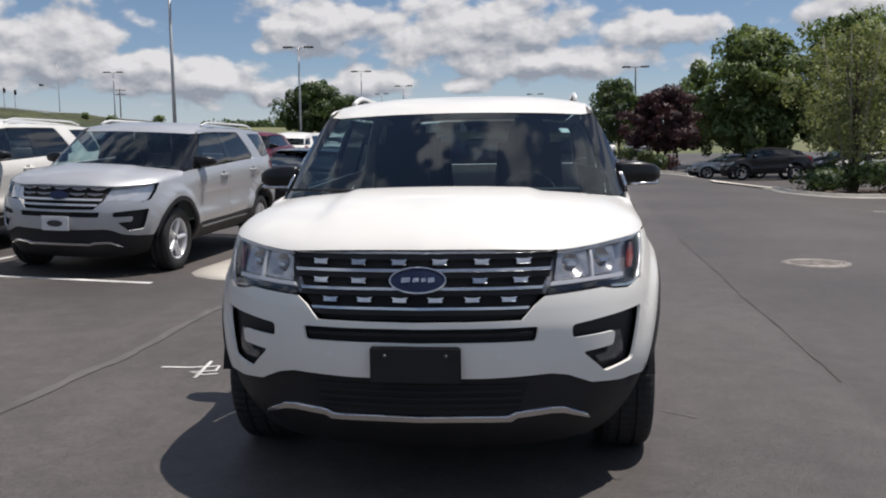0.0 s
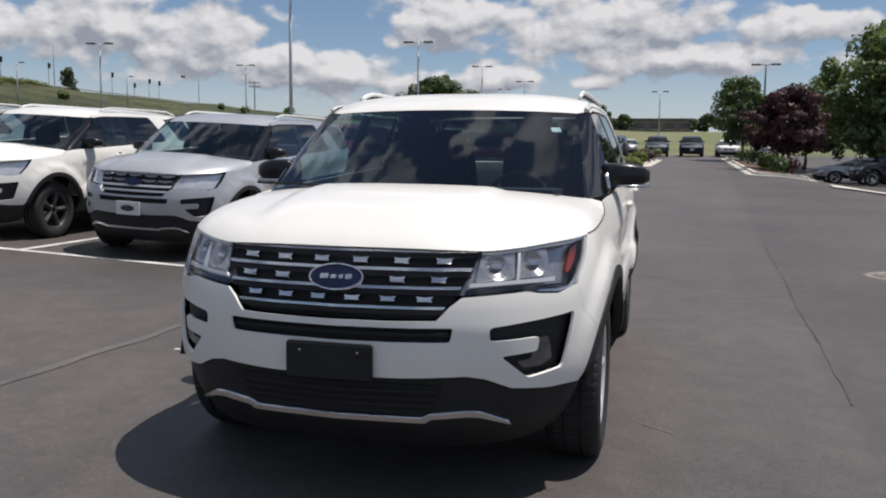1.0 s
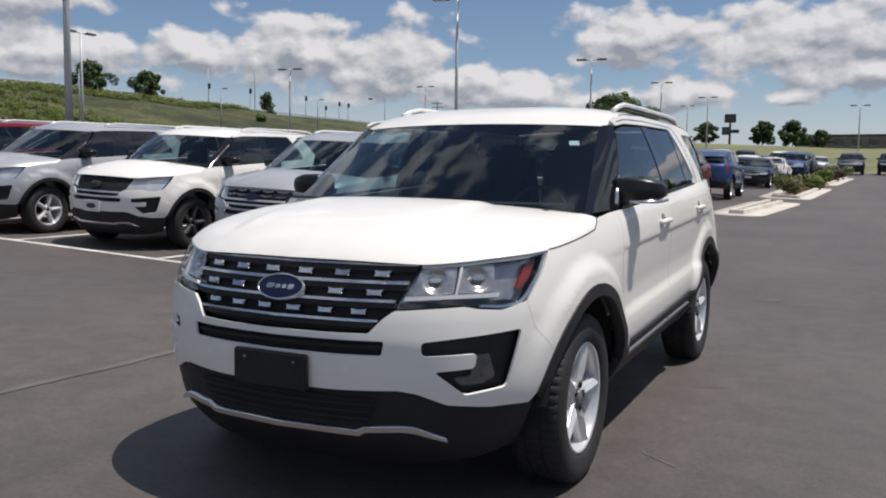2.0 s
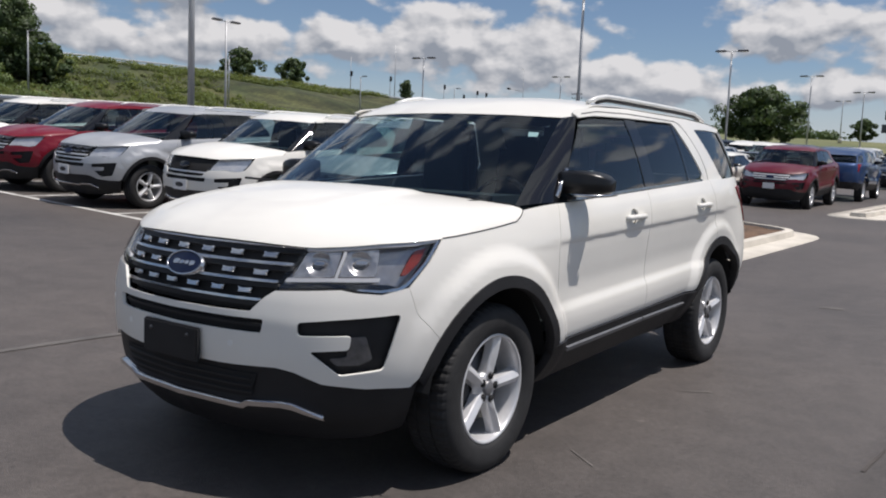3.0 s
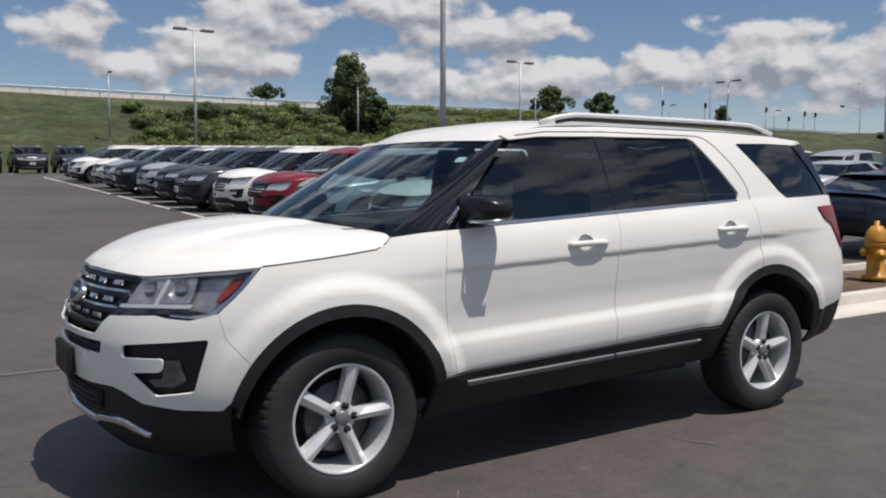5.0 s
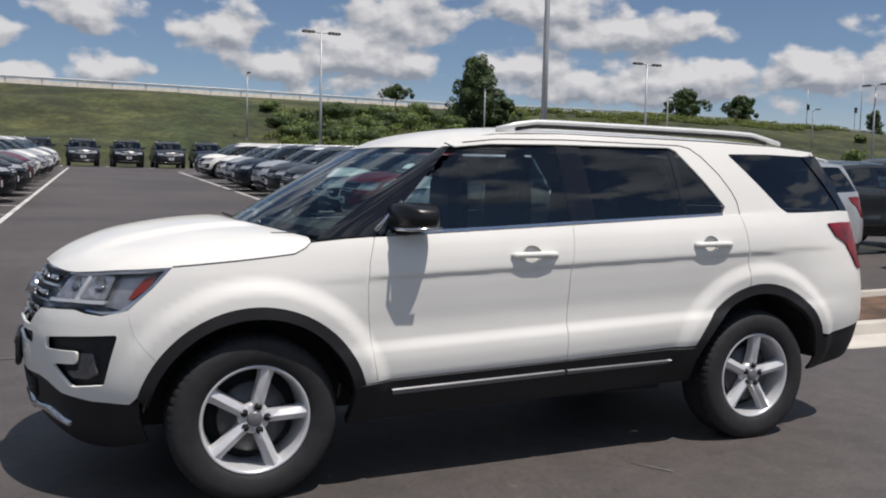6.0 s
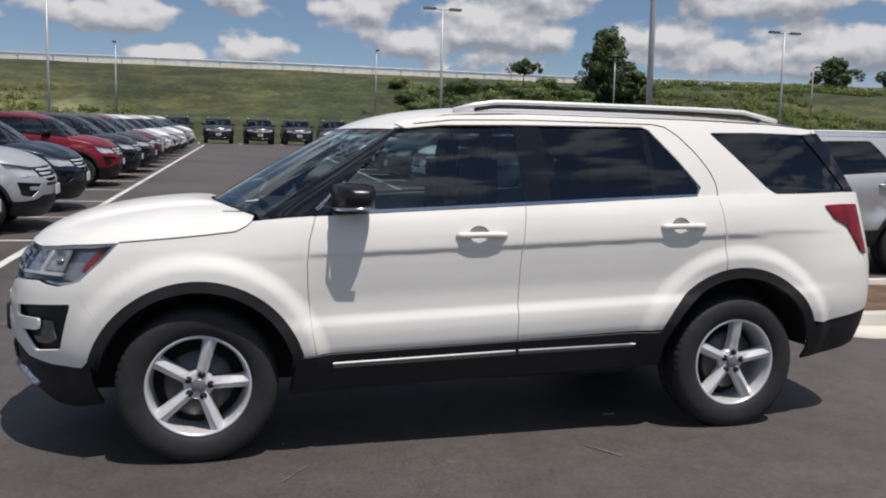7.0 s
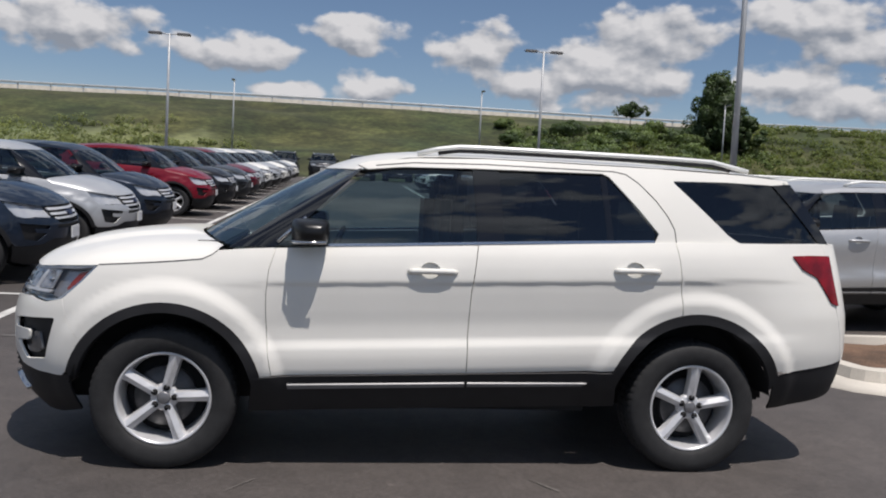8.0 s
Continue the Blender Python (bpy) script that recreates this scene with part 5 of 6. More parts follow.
def build_ground():
    xs = np.unique(np.concatenate([np.linspace(-2500, -150, 9), np.linspace(-150, -58, 93), np.linspace(-58, 12, 141), np.linspace(12, 60, 17), np.linspace(60, 2500, 9)]))
    ys = np.unique(np.concatenate([np.linspace(-2500, -70, 9), np.linspace(-70, -6, 22), np.linspace(-6, 30, 73), np.linspace(30, 76, 47), np.linspace(76, 260, 60), np.linspace(260, 2500, 10)]))
    X, Y = np.meshgrid(xs, ys)
    Z = ground_z(X, Y)
    nx, ny = len(xs), len(ys)
    V = np.stack([X, Y, Z], -1).reshape(-1, 3)
    F = [(j * nx + i, j * nx + i + 1, (j + 1) * nx + i + 1, (j + 1) * nx + i) for j in range(ny - 1) for i in range(nx - 1)]
    me = mesh_from("ground", V, F)
    for k in ("asphalt", "grass", "dry_grass"):
        me.materials.append(M[k])
    for p in me.polygons:
        c = p.center
        lot = -58 < c.x < 60 and -70 < c.y < 76
        p.material_index = 0 if lot else (2 if c.y > 76 and c.x > -62 else 1)
    return tagged(new("ground", me), "grey asphalt car park with grassy slopes round it", "ground", kind="structure")


ground = build_ground()


def strip(points, width, lift=0.004, rough=0.0):
    """A flat painted band on the ground along points."""
    pts = []
    for a, b in zip(points, points[1:]):
        a, b = Vector(a), Vector(b)
        n = max(1, int((b - a).length / (0.12 if rough else 0.5)))
        pts += [a.lerp(b, i / n) for i in range(n)]
    pts.append(Vector(points[-1]))
    verts, faces = [], []
    for i, p in enumerate(pts):
        d = (pts[min(i + 1, len(pts) - 1)] - pts[max(i - 1, 0)]).normalized()
        for k in (-0.5, 0.5):
            drift = rough * (noise.noise((p.x * 3, p.y * 3, 0.3)) + 1.6 * k * noise.noise((p.x * 7, p.y * 7, 4.0)))
            q = p + Vector((-d.y, d.x)) * (width * k + drift)
            verts.append((q.x, q.y, gz(q.x, q.y) + lift))
    faces = [(2 * i + 1, 2 * i, 2 * i + 2, 2 * i + 3) for i in range(len(pts) - 1)]
    return mesh_from("strip", verts, faces)


def painted(name, points, width, mat, label, category="road marking", lift=0.005):
    me = strip(points, width, lift, {"seam": 0.03, "scratch": 0.01, "dark_seam": 0.012}.get(mat, 0.0))
    me.materials.append(M[mat])
    return tagged(new(name, me), label, category, kind="structure")


ROW1 = lambda x: 5.42 + 0.022 * (-3.2 - x)
ROW2 = lambda x: -1.30 + 0.040 * (-5.0 - x)
painted("stall_line", [(-3.6, ROW1(-3.6)), (-47, ROW1(-47))], 0.11, "line", "long white painted line in front of the parked cars")
painted("stall_line", [(-2.0, ROW2(-2.0)), (-50, ROW2(-50))], 0.11, "line", "long white painted line in front of the parked cars")
for i in range(16):
    x = -6.15 - 2.8 * i
    painted("bay_line", [(x, ROW1(x) + 0.06), (x, ROW1(x) + 5.2)], 0.10, "line", "white painted bay line")
    x = -4.65 - 2.78 * i
    painted("bay_line", [(x, ROW2(x) - 0.06), (x, ROW2(x) - 5.2)], 0.10, "line", "white painted bay line")
for i in range(5):
    y = -2.6 + 2.72 * i
    painted("bay_line", [(-53.6, y), (-57.5, y)], 0.10, "line", "white painted bay line")
painted("asphalt_seam", [(-2.55, -3.0), (-2.42, 0.9), (-2.34, 2.4), (-2.42, 4.0), (-2.3, 5.2)], 0.07, "seam", "pale dusty seam in the asphalt", "seam")
painted("asphalt_seam", [(1.26, 1.31), (1.08, 1.44)], 0.010, "scratch", "pale scratch in the asphalt", "seam")
painted("asphalt_seam", [(1.07, 2.86), (1.25, 2.98)], 0.010, "scratch", "pale scratch in the asphalt", "seam")
painted("asphalt_seam", [(2.24, 2.1), (2.33, 3.6), (2.40, 5.2), (2.53, 7.2), (2.68, 10.6)], 0.014, "dark_seam", "narrow dark joint between two passes of asphalt", "seam")
painted("paint_mark", [(-1.98, 2.08), (-1.78, 2.10), (-1.62, 2.16), (-1.60, 2.04), (-1.74, 1.98), (-1.64, 1.93), (-1.56, 1.97)], 0.03, "line", "sprayed white survey mark on the asphalt", "paint mark")
painted("paint_mark", [(-1.72, 2.28), (-1.66, 1.85)], 0.025, "line", "sprayed white survey mark on the asphalt", "paint mark")
painted("bay_line", [(7.7, 16.2), (9.8, 16.0)], 0.12, "line", "white painted bay line")
painted("bay_line", [(1.55, 10.2), (1.9, 10.3)], 0.10, "seam", "short worn white road mark")
painted("bay_line", [(1.0, 7.0), (1.22, 7.05)], 0.08, "seam", "short worn white road mark")


def manhole(x, y):
    ob = thing("manhole_cover", "round grey iron manhole cover in a concrete ring", "manhole cover", pose(x, y, gz(x, y)))
    v, f = lathe([(0.0, 0.012), (0.30, 0.012), (0.31, 0.004)], 36, axis="z")
    part("lid", mesh_from("lid", v, f), M["iron"], ob)
    v, f = lathe([(0.315, 0.004), (0.32, 0.014), (0.37, 0.016), (0.40, 0.008), (0.41, -0.02)], 36, axis="z")
    part("ring", mesh_from("ring", v, f), M["iron"], ob)
    for i in range(-3, 4):
        w = math.sqrt(0.08 - (0.075 * i) ** 2)
        part("ridge", box((2 * w, 0.022, 0.012), (0, 0.075 * i, 0.014), 0.003, 1), M["iron"], ob)


manhole(3.86, 7.75)


def ring_mesh(outer, inner, z_out, z_in, skirt=0.0):
    """A closed band between two outlines of as many points, draped on the ground."""
    n = len(outer)
    verts = [(x, y, gz(x, y) + z_out) for x, y in outer] + [(x, y, gz(x, y) + z_in) for x, y in inner]
    faces = [(i, (i + 1) % n, n + (i + 1) % n, n + i) for i in range(n)]
    if skirt:
        verts += [(x, y, gz(x, y) + z_out - skirt) for x, y in outer]
        faces += [(2 * n + i, 2 * n + (i + 1) % n, (i + 1) % n, i) for i in range(n)]
    return verts, faces


def island(name, outline, label, fill="mulch", pan=0.42, corner=0.9, mound=0.06):
    """A planting island: flush concrete gutter, raised kerb stones and a filled bed."""
    o = resample(rounded(outline, corner), 0.35)
    if area2(o) < 0:
        o.reverse()
    ob = thing(name, label, "planting island", kind="structure")
    a = shrink(o, pan)
    b, c, d = shrink(o, pan + 0.03), shrink(o, pan + 0.17), shrink(o, pan + 0.19)
    if pan > 0.05:
        part("gutter", mesh_from("gutter", *ring_mesh(o, a, 0.012, 0.02, 0.03)), M["concrete"], ob)
    v1, f1 = ring_mesh(a, b, 0.0, 0.115)
    v2, f2 = ring_mesh(b, c, 0.115, 0.12)
    v3, f3 = ring_mesh(c, d, 0.12, 0.04)
    n1, n2 = len(v1), len(v1) + len(v2)
    part("kerb", mesh_from("kerb", v1 + v2 + v3, f1 + [tuple(k + n1 for k in f) for f in f2] + [tuple(k + n2 for k in f) for f in f3], smooth=False), M["concrete"], ob)
    from mathutils.geometry import delaunay_2d_cdt
    p = np.array(d)
    lo, hi = p.min(0), p.max(0)
    gx, gy = np.meshgrid(np.arange(lo[0], hi[0], 0.3), np.arange(lo[1], hi[1], 0.3))
    gx, gy = gx.ravel(), gy.ravel()
    k = inside(gx, gy, d)
    pts = [Vector(q) for q in d] + [Vector((x, y)) for x, y in zip(gx[k], gy[k])]
    v, _, f, _, _, _ = delaunay_2d_cdt(pts, [(i, (i + 1) % len(d)) for i in range(len(d))], [], 1, 1e-5)
    verts = [(q.x, q.y, gz(q.x, q.y) + 0.06 + mound * noise.noise((q.x * 1.7, q.y * 1.7, 0.5))) for q in v]
    part("bed", mesh_from("bed", verts, [tuple(t) for t in f]), M[fill], ob)
    return ob


island("planting_island", [(-3.55, 5.75), (-0.85, 5.95), (-0.62, 15.2), (-3.2, 16.6)], "concrete-edged island with bare brown mulch", corner=0.8)
island("planting_island", [(-1.9, 20.6), (-0.45, 20.4), (0.1, 27.4), (-1.5, 28.0)], "concrete-edged island with bare soil beside the drive", corner=0.7, pan=0.5)
island("planting_island", [(-1.7, 30.5), (0.15, 29.8), (0.5, 40.5), (-1.6, 41.0)], "concrete-edged island with low shrubs beside the drive", corner=0.7)
island("planting_island", [(-1.5, 46.0), (0.5, 45.4), (1.1, 60.0), (-1.2, 60.5)], "concrete-edged island with low shrubs beside the drive", corner=0.7)
island("planting_island", [(7.9, 23.6), (26, 23.2), (26, 28.0), (8.3, 28.4)], "concrete-edged island with a dense dark hedge", corner=1.2, pan=0.3)
island("planting_island", [(4.7, 36.2), (7.4, 34.6), (8.0, 44.0), (6.6, 66.0), (5.4, 66.0)], "concrete-edged strip with shrubs and young trees", corner=0.9, pan=0.3)
painted("walkway", [(6.9, 29.4), (10.4, 29.0)], 2.4, "concrete", "pale concrete walkway beside the kerb", "walkway", 0.05)


def hydrant(x, y):
    ob = thing("fire_hydrant", "yellow painted fire hydrant on the mulch of the island", "fire hydrant", pose(x, y, gz(x, y) + 0.05))
    v, f = lathe([(0.0, 0.0), (0.17, 0.0), (0.17, 0.05), (0.115, 0.06), (0.11, 0.42), (0.14, 0.44), (0.14, 0.49), (0.12, 0.50)], 20, axis="z")
    part("barrel", mesh_from("barrel", v, f), M["hydrant"], ob)
    v, f = lathe([(0.145, 0.50), (0.145, 0.53), (0.125, 0.62), (0.07, 0.70), (0.03, 0.71), (0.03, 0.77), (0.0, 0.77)], 20, axis="z")
    part("bonnet", mesh_from("bonnet", v, f), M["hydrant"], ob)
    for a, r, z, d in ((0, 0.065, 0.33, 0.19), (90, 0.05, 0.36, 0.18), (-90, 0.05, 0.36, 0.18)):
        v, f = lathe([(r * 0.8, 0.08), (r * 0.8, d - 0.05), (r * 1.15, d - 0.05), (r * 1.15, d), (r * 0.3, d), (r * 0.3, d + 0.03), (0, d + 0.03)], 14)
        part("outlet_cap", mesh_from("outlet_cap", v, f), M["hydrant"], ob, m=pose(0, 0, z, 0, 0, a - 40))


hydrant(-2.1, 10.2)


# ---- parked vehicles ----
def stand(x, y, heading):
    """The pose of a car whose nose is over (x, y); heading 0 faces -y, 90 faces +x."""
    turn = Matrix.Rotation(radians(heading), 4, "Z")
    c = turn @ Vector((0, 2.4, 0))
    cx, cy = x + c.x, y + c.y
    e = 1.2
    n = Vector((-(gz(cx + e, cy) - gz(cx - e, cy)) / (2 * e), -(gz(cx, cy + e) - gz(cx, cy - e)) / (2 * e), 1)).normalized()
    tilt = Vector((0, 0, 1)).rotation_difference(n).to_matrix().to_4x4()
    return Matrix.Translation((cx, cy, gz(cx, cy))) @ tilt @ turn @ Matrix.Translation((0, -2.4, 0))


def recolour(car, old, new_paint):
    for o in car.children_recursive:
        for slot in o.material_slots:
            if slot.material == M[old]:
                slot.link = "OBJECT"
                slot.material = M[new_paint]


def reshape(car, f):
    """Bends the meshes of a car, each once, by a function of x, y, z."""
    done = set()
    for o in car.children_recursive:
        if o.matrix_basis != Matrix.Identity(4) or (o.parent and o.parent.matrix_basis != Matrix.Identity(4) and o.parent is not car):
            if o.parent is car:
                o.matrix_basis.translation = Vector(f(*o.matrix_basis.translation))
            continue
        if o.data.name in done:
            continue
        done.add(o.data.name)
        for v in o.data.vertices:
            v.co = f(*v.co)


def crossover_shape(x, y, z):
    y2 = y * 0.945
    top = float(smooth(1.12, 1.65, z))
    y2 -= 0.16 * top * (1 - float(smooth(1.2, 3.0, y)))
    z2 = z - 0.055 * top * max(0.0, y - 2.5) ** 1.6
    y2 -= 0.22 * top * float(smooth(3.2, 4.6, y))
    z2 -= 0.07 * float(smooth(0.6, 1.0, z)) * (1 - float(smooth(0.0, 1.3, y))) + 0.05 * top
    return (x * (0.975 - 0.03 * top), y2, z2)


def saloon_shape(x, y, z):
    top = float(smooth(1.12, 1.6, z))
    low = z - 0.20 * float(smooth(0.42, 1.08, z)) if z < 1.1 else 0.90 + (z - 1.1) * 0.74
    y2 = y * 0.985
    y2 += top * (0.22 * (1 - float(smooth(1.2, 3.2, y))) - 0.62 * float(smooth(2.4, 4.5, y)))
    return (x * (0.94 - 0.06 * top), y2, low - 0.05 * (1 - float(smooth(0.2, 1.2, y))))


def drop_parts(car, names):
    for o in list(car.children_recursive):
        if o.name.split(".")[0] in names:
            bpy.data.objects.remove(o)


row_suv = build_suv("parked_sport_utility_vehicle", "silver sport utility vehicle with a chrome-barred grille parked nose-out", "silver", detail=False)
sport_suv = build_suv("parked_sport_utility_vehicle", "white sport utility vehicle with a black grille and dark wheels", "white", detail=False, mesh_grille=True, rim_mat="dark_alloy")
crossover = build_suv("parked_crossover", "dark navy crossover with a chrome-barred grille parked nose-out", "navy", detail=False, wide_bars=True)
reshape(crossover, crossover_shape)
drop_parts(crossover, ("roof_rail", "rail_base", "fog_lamp"))
saloon = build_suv("parked_saloon_car", "dark blue four-door saloon car parked nose-out", "navy", detail=False)
reshape(saloon, saloon_shape)
drop_parts(saloon, ("roof_rail", "rail_base", "rocker_strip", "skid_plate", "window_divider"))
P = np.zeros((8, 11, 3))
for i, v in enumerate(np.linspace(0, 1, 8)):
    for j, k in enumerate(np.linspace(-1, 1, 11)):
        P[i, j] = (k * (0.80 - 0.05 * v), 3.55 + 1.16 * v - 0.06 * k * k * v, 1.125 - 0.035 * v - 0.05 * abs(k) ** 3 - 0.03 * v ** 6)
part("boot_lid", grid_mesh(P, flip=False), M["navy"], saloon)
FAR_SKIP = ("spoke", "lens", "underbody", "headliner", "arch_trim", "wheel_housing", "seat", "backrest", "headrest", "dashboard", "cowl", "grille_tab", "light_bar", "amber_marker", "reflector", "mirror_arm", "signal_strip", "belt_strip", "badge_rim",
            "fog_pocket", "lower_intake", "hood_seam", "skid_plate", "rocker_strip", "bumper_slot", "emblem", "grip", "door_handle", "plate_oval", "window_divider")
drop_parts(crossover, ("grille_tab", "wheel_housing", "hood_seam", "amber_marker", "signal_strip", "mirror_arm", "window_divider", "belt_strip", "cowl", "headrest", "badge_rim", "light_bar", "lower_intake", "reflector", "rocker_strip", "skid_plate", "plate_oval"))
for proto in (row_suv, sport_suv):
    drop_parts(proto, ("wheel_housing", "amber_marker", "signal_strip", "mirror_arm", "window_divider", "belt_strip", "cowl", "headrest", "badge_rim", "light_bar", "rail_base", "lower_intake", "hood_seam", "reflector", "fog_lamp"))
far_crossover, far_saloon = copy_thing(crossover, Matrix()), copy_thing(saloon, Matrix())
drop_parts(far_crossover, FAR_SKIP)
drop_parts(far_saloon, FAR_SKIP)
GROUP1, GROUP2, GROUP3 = "row of parked sport utility vehicles", "row of parked crossovers", "cars in the far bays"
CAR_WORDS = {"white": "white", "silver": "silver", "red": "bright red", "maroon": "dark red", "navy": "dark navy", "grey": "charcoal grey", "black_paint": "black", "blue": "deep blue"}


USED = []


def park(proto, base, colour, x, y, heading, what, category, group):
    """Stands a car in a bay; the first of a kind is the prototype itself."""
    if proto not in USED and colour == base:
        USED.append(proto)
        car = proto
        car.matrix_basis = stand(x, y, heading)
    else:
        car = copy_thing(proto, stand(x, y, heading))
    tagged(car, f"{CAR_WORDS[colour]} {what}", category, group)
    if colour != base:
        recolour(car, base, colour)
    return car


SUV_WORDS = "sport utility vehicle parked nose-out in the first row"
plan = [("suv", "silver"), ("sport", "white"), ("sport2", "silver"), ("suv", "red"), ("suv", "white"), ("suv", "grey"), ("suv", "grey"), ("suv", "silver"), ("suv", "navy"),
        ("suv", "silver"), ("suv", "white"), None, ("sport", "white"), ("suv", "grey")]
for i, entry in enumerate(plan):
    if not entry:
        continue
    x = -4.72 - 2.82 * i
    kind, colour = entry
    proto, base = (row_suv, "silver") if kind != "sport" else (sport_suv, "white")
    park(proto, base, colour, x, ROW1(x) + 0.10 + 0.12 * math.sin(i * 2.1), -1.0 + 0.8 * math.sin(i * 1.7), SUV_WORDS, "car", GROUP1)
plan = ["navy", "silver", "navy", None, "red", "black_paint", "grey", "maroon", "silver", "white", "silver", "white", "grey", "silver", "white"]
for i, colour in enumerate(plan):
    if not colour:
        continue
    x = -6.05 - 2.78 * i
    park(crossover, "navy", colour, x, ROW2(x) - 0.18 + 0.10 * math.sin(i * 1.3), 180 + 0.8 * math.sin(i * 2.3), "crossover parked nose-out facing the row of larger cars", "car", GROUP2)
for i, colour in enumerate(("black_paint", "grey", "black_paint", "grey", "navy")):
    park(row_suv, "silver", colour, -53.6, (-1.3, 1.4, 4.1, 6.7, 9.3)[i], 90, "sport utility vehicle closing the end of the aisle", "car", "cars at the end of the aisle")
# second bays, back to back with the first row
park(saloon, "navy", "navy", -4.1, 17.2, 180, "saloon car parked behind the mulched island", "car", GROUP3)
for i, colour in enumerate(("grey", "silver", "white", "black_paint", "silver")):
    x = -7.3 - 2.85 * i
    park(far_saloon if i % 2 else far_crossover, "navy", colour, x, 16.2, 180, "car parked tail to tail with the first row", "car", GROUP3)
# bays along the drive
for x, y, h, k, colour in ((-3.5, 21.6, 0, "c", "maroon"), (-5.9, 21.9, 0, "s", "white"), (-8.8, 21.8, 0, "c", "maroon"), (-11.6, 21.7, 0, "s", "silver"), (-14.4, 21.8, 0, "c", "grey"), (-17.2, 21.6, 0, "s", "navy"),
                          (-3.2, 31.8, 180, "c", "blue"), (-6.0, 32.0, 180, "s", "navy"), (-8.8, 31.9, 180, "c", "white"), (-11.6, 31.8, 180, "s", "black_paint"), (-14.4, 31.9, 180, "c", "silver"), (-17.2, 31.9, 180, "c", "white"),
                          (-3.0, 38.4, 0, "s", "navy"), (-5.8, 38.6, 0, "c", "grey"), (-8.6, 38.4, 0, "c", "white"), (-11.4, 38.5, 0, "s", "silver"), (-14.2, 38.5, 0, "c", "white"),
                          (-2.8, 48.6, 180, "s", "white"), (-5.6, 48.4, 180, "c", "silver"), (-8.4, 48.6, 180, "c", "black_paint"), (-11.2, 48.4, 180, "c", "white"),
                          (-2.6, 55.0, 0, "c", "blue"), (-5.4, 55.2, 0, "s", "white"), (-8.2, 55.0, 0, "c", "grey"),
                          (-10.9, 55.1, 0, "s", "silver"), (-13.7, 55.0, 0, "c", "white"), (-16.5, 55.2, 0, "c", "navy"), (-14.0, 48.5, 180, "s", "grey"), (-8.0, 65.0, 180, "c", "white"), (-10.8, 65.1, 180, "s", "silver"), (-13.6, 65.0, 180, "c", "black_paint"), (-16.4, 65.0, 180, "c", "white"), (-2.0, 71.8, 0, "s", "silver"), (-4.8, 72.0, 0, "c", "white"), (-7.6, 71.8, 0, "c", "grey"), (-2.4, 65.0, 180, "c", "grey"), (-5.2, 65.0, 180, "s", "black_paint"), (0.6, 69.5, 0, "c", "grey"), (3.4, 69.8, 0, "c", "black_paint"), (6.3, 69.6, 0, "s", "white"), (9.2, 69.8, 0, "c", "silver"),
                          (9.0, 46.6, -90, "s", "silver"), (10.2, 43.7, -90, "c", "black_paint"), (15.9, 43.9, -90, "s", "white"), (15.6, 46.7, -90, "c", "grey"), (21.5, 44.0, -90, "s", "white"), (16.0, 37.0, -90, "c", "red")):
    near = y < 23
    park((crossover if near else far_crossover) if k == "c" else (saloon if near else far_saloon), "navy", colour, x, y, h, "car parked in the bays along the drive", "car", GROUP3)

for proto in (row_suv, sport_suv, crossover, saloon, far_crossover, far_saloon):
    if proto not in USED:
        for o in list(proto.children_recursive):
            bpy.data.objects.remove(o)
        bpy.data.objects.remove(proto)


# ---- lamp posts ----
def lamp_post(x, y, top, heads=2, mat="pole", turn=0.0, thick=1.0):
    base = gz(x, y)
    ob = thing("lamp_post", "tall grey car park lamp post with flat twin heads" if heads == 2 else "tall grey lamp post with one flat head", "lamp post", pose(x, y, base, 0, 0, turn), group="car park lamp posts")
    h = top - base
    v, f = lathe([(0.0, 0.0), (0.30, 0.0), (0.30, 0.72), (0.27, 0.76), (0.0, 0.76)], 18, axis="z")
    if heads == 2:
        part("footing", mesh_from("footing", v, f), M["concrete"], ob)
    v, f = tube([(0, 0, 0.7 if heads == 2 else -0.1), (0, 0, h * 0.5), (0, 0, h - 0.05)], 0.10 * thick, 10, 0.62)
    part("pole", mesh_from("pole", v, f), M[mat], ob)
    part("base_plate", box((0.36, 0.36, 0.03), (0, 0, 0.775 if heads == 2 else 0.01), 0.006), M[mat], ob)
    for s in ((1, -1) if heads == 2 else (1,)):
        v, f = tube([(0, 0, h - 0.12), (0.42 * s, 0, h - 0.06)], 0.035, 6)
        part("arm", mesh_from("arm", v, f), M[mat], ob)
        head = part("head", box((0.80, 0.36, 0.13), (0.80 * s, 0, h - 0.06), 0.03, taper=(0.92, 0.8)), M["lamp_head"], ob)
        part("lens", box((0.56, 0.26, 0.02), (0.82 * s, 0, h - 0.133), 0.004), M["paper"], head)


for x, y, top in ((-15.7, 12.2, 10.6), (-15.7, 34.1, 9.6), (-17.9, 62.9, 10.4), (-19.6, 95.5, 11.9), (-46.0, 14.5, 10.6), (-45.4, 38.1, 10.5), (-46.1, 61.9, 10.8), (-46.0, -7.6, 10.0), (-50.0, 96.0, 12.6)):
    lamp_post(x, y, top, thick=0.95, turn=90 if x < -40 and y < 50 else 8)
lamp_post(-84.0, 17.5, 12.6, heads=1)
lamp_post(-82.0, -7.8, 11.8, heads=1)
lamp_post(9.3, 75.0, 9.5, mat="dark_pole")
lamp_post(10.4, 105.0, 10.6, mat="dark_pole")
lamp_post(0.4, 120.0, 10.7)
lamp_post(-16.9, 110.0, 11.4)
lamp_post(-27.0, 150.0, 13.6)
lamp_post(-84.0, 44.7, 12.9, heads=1)
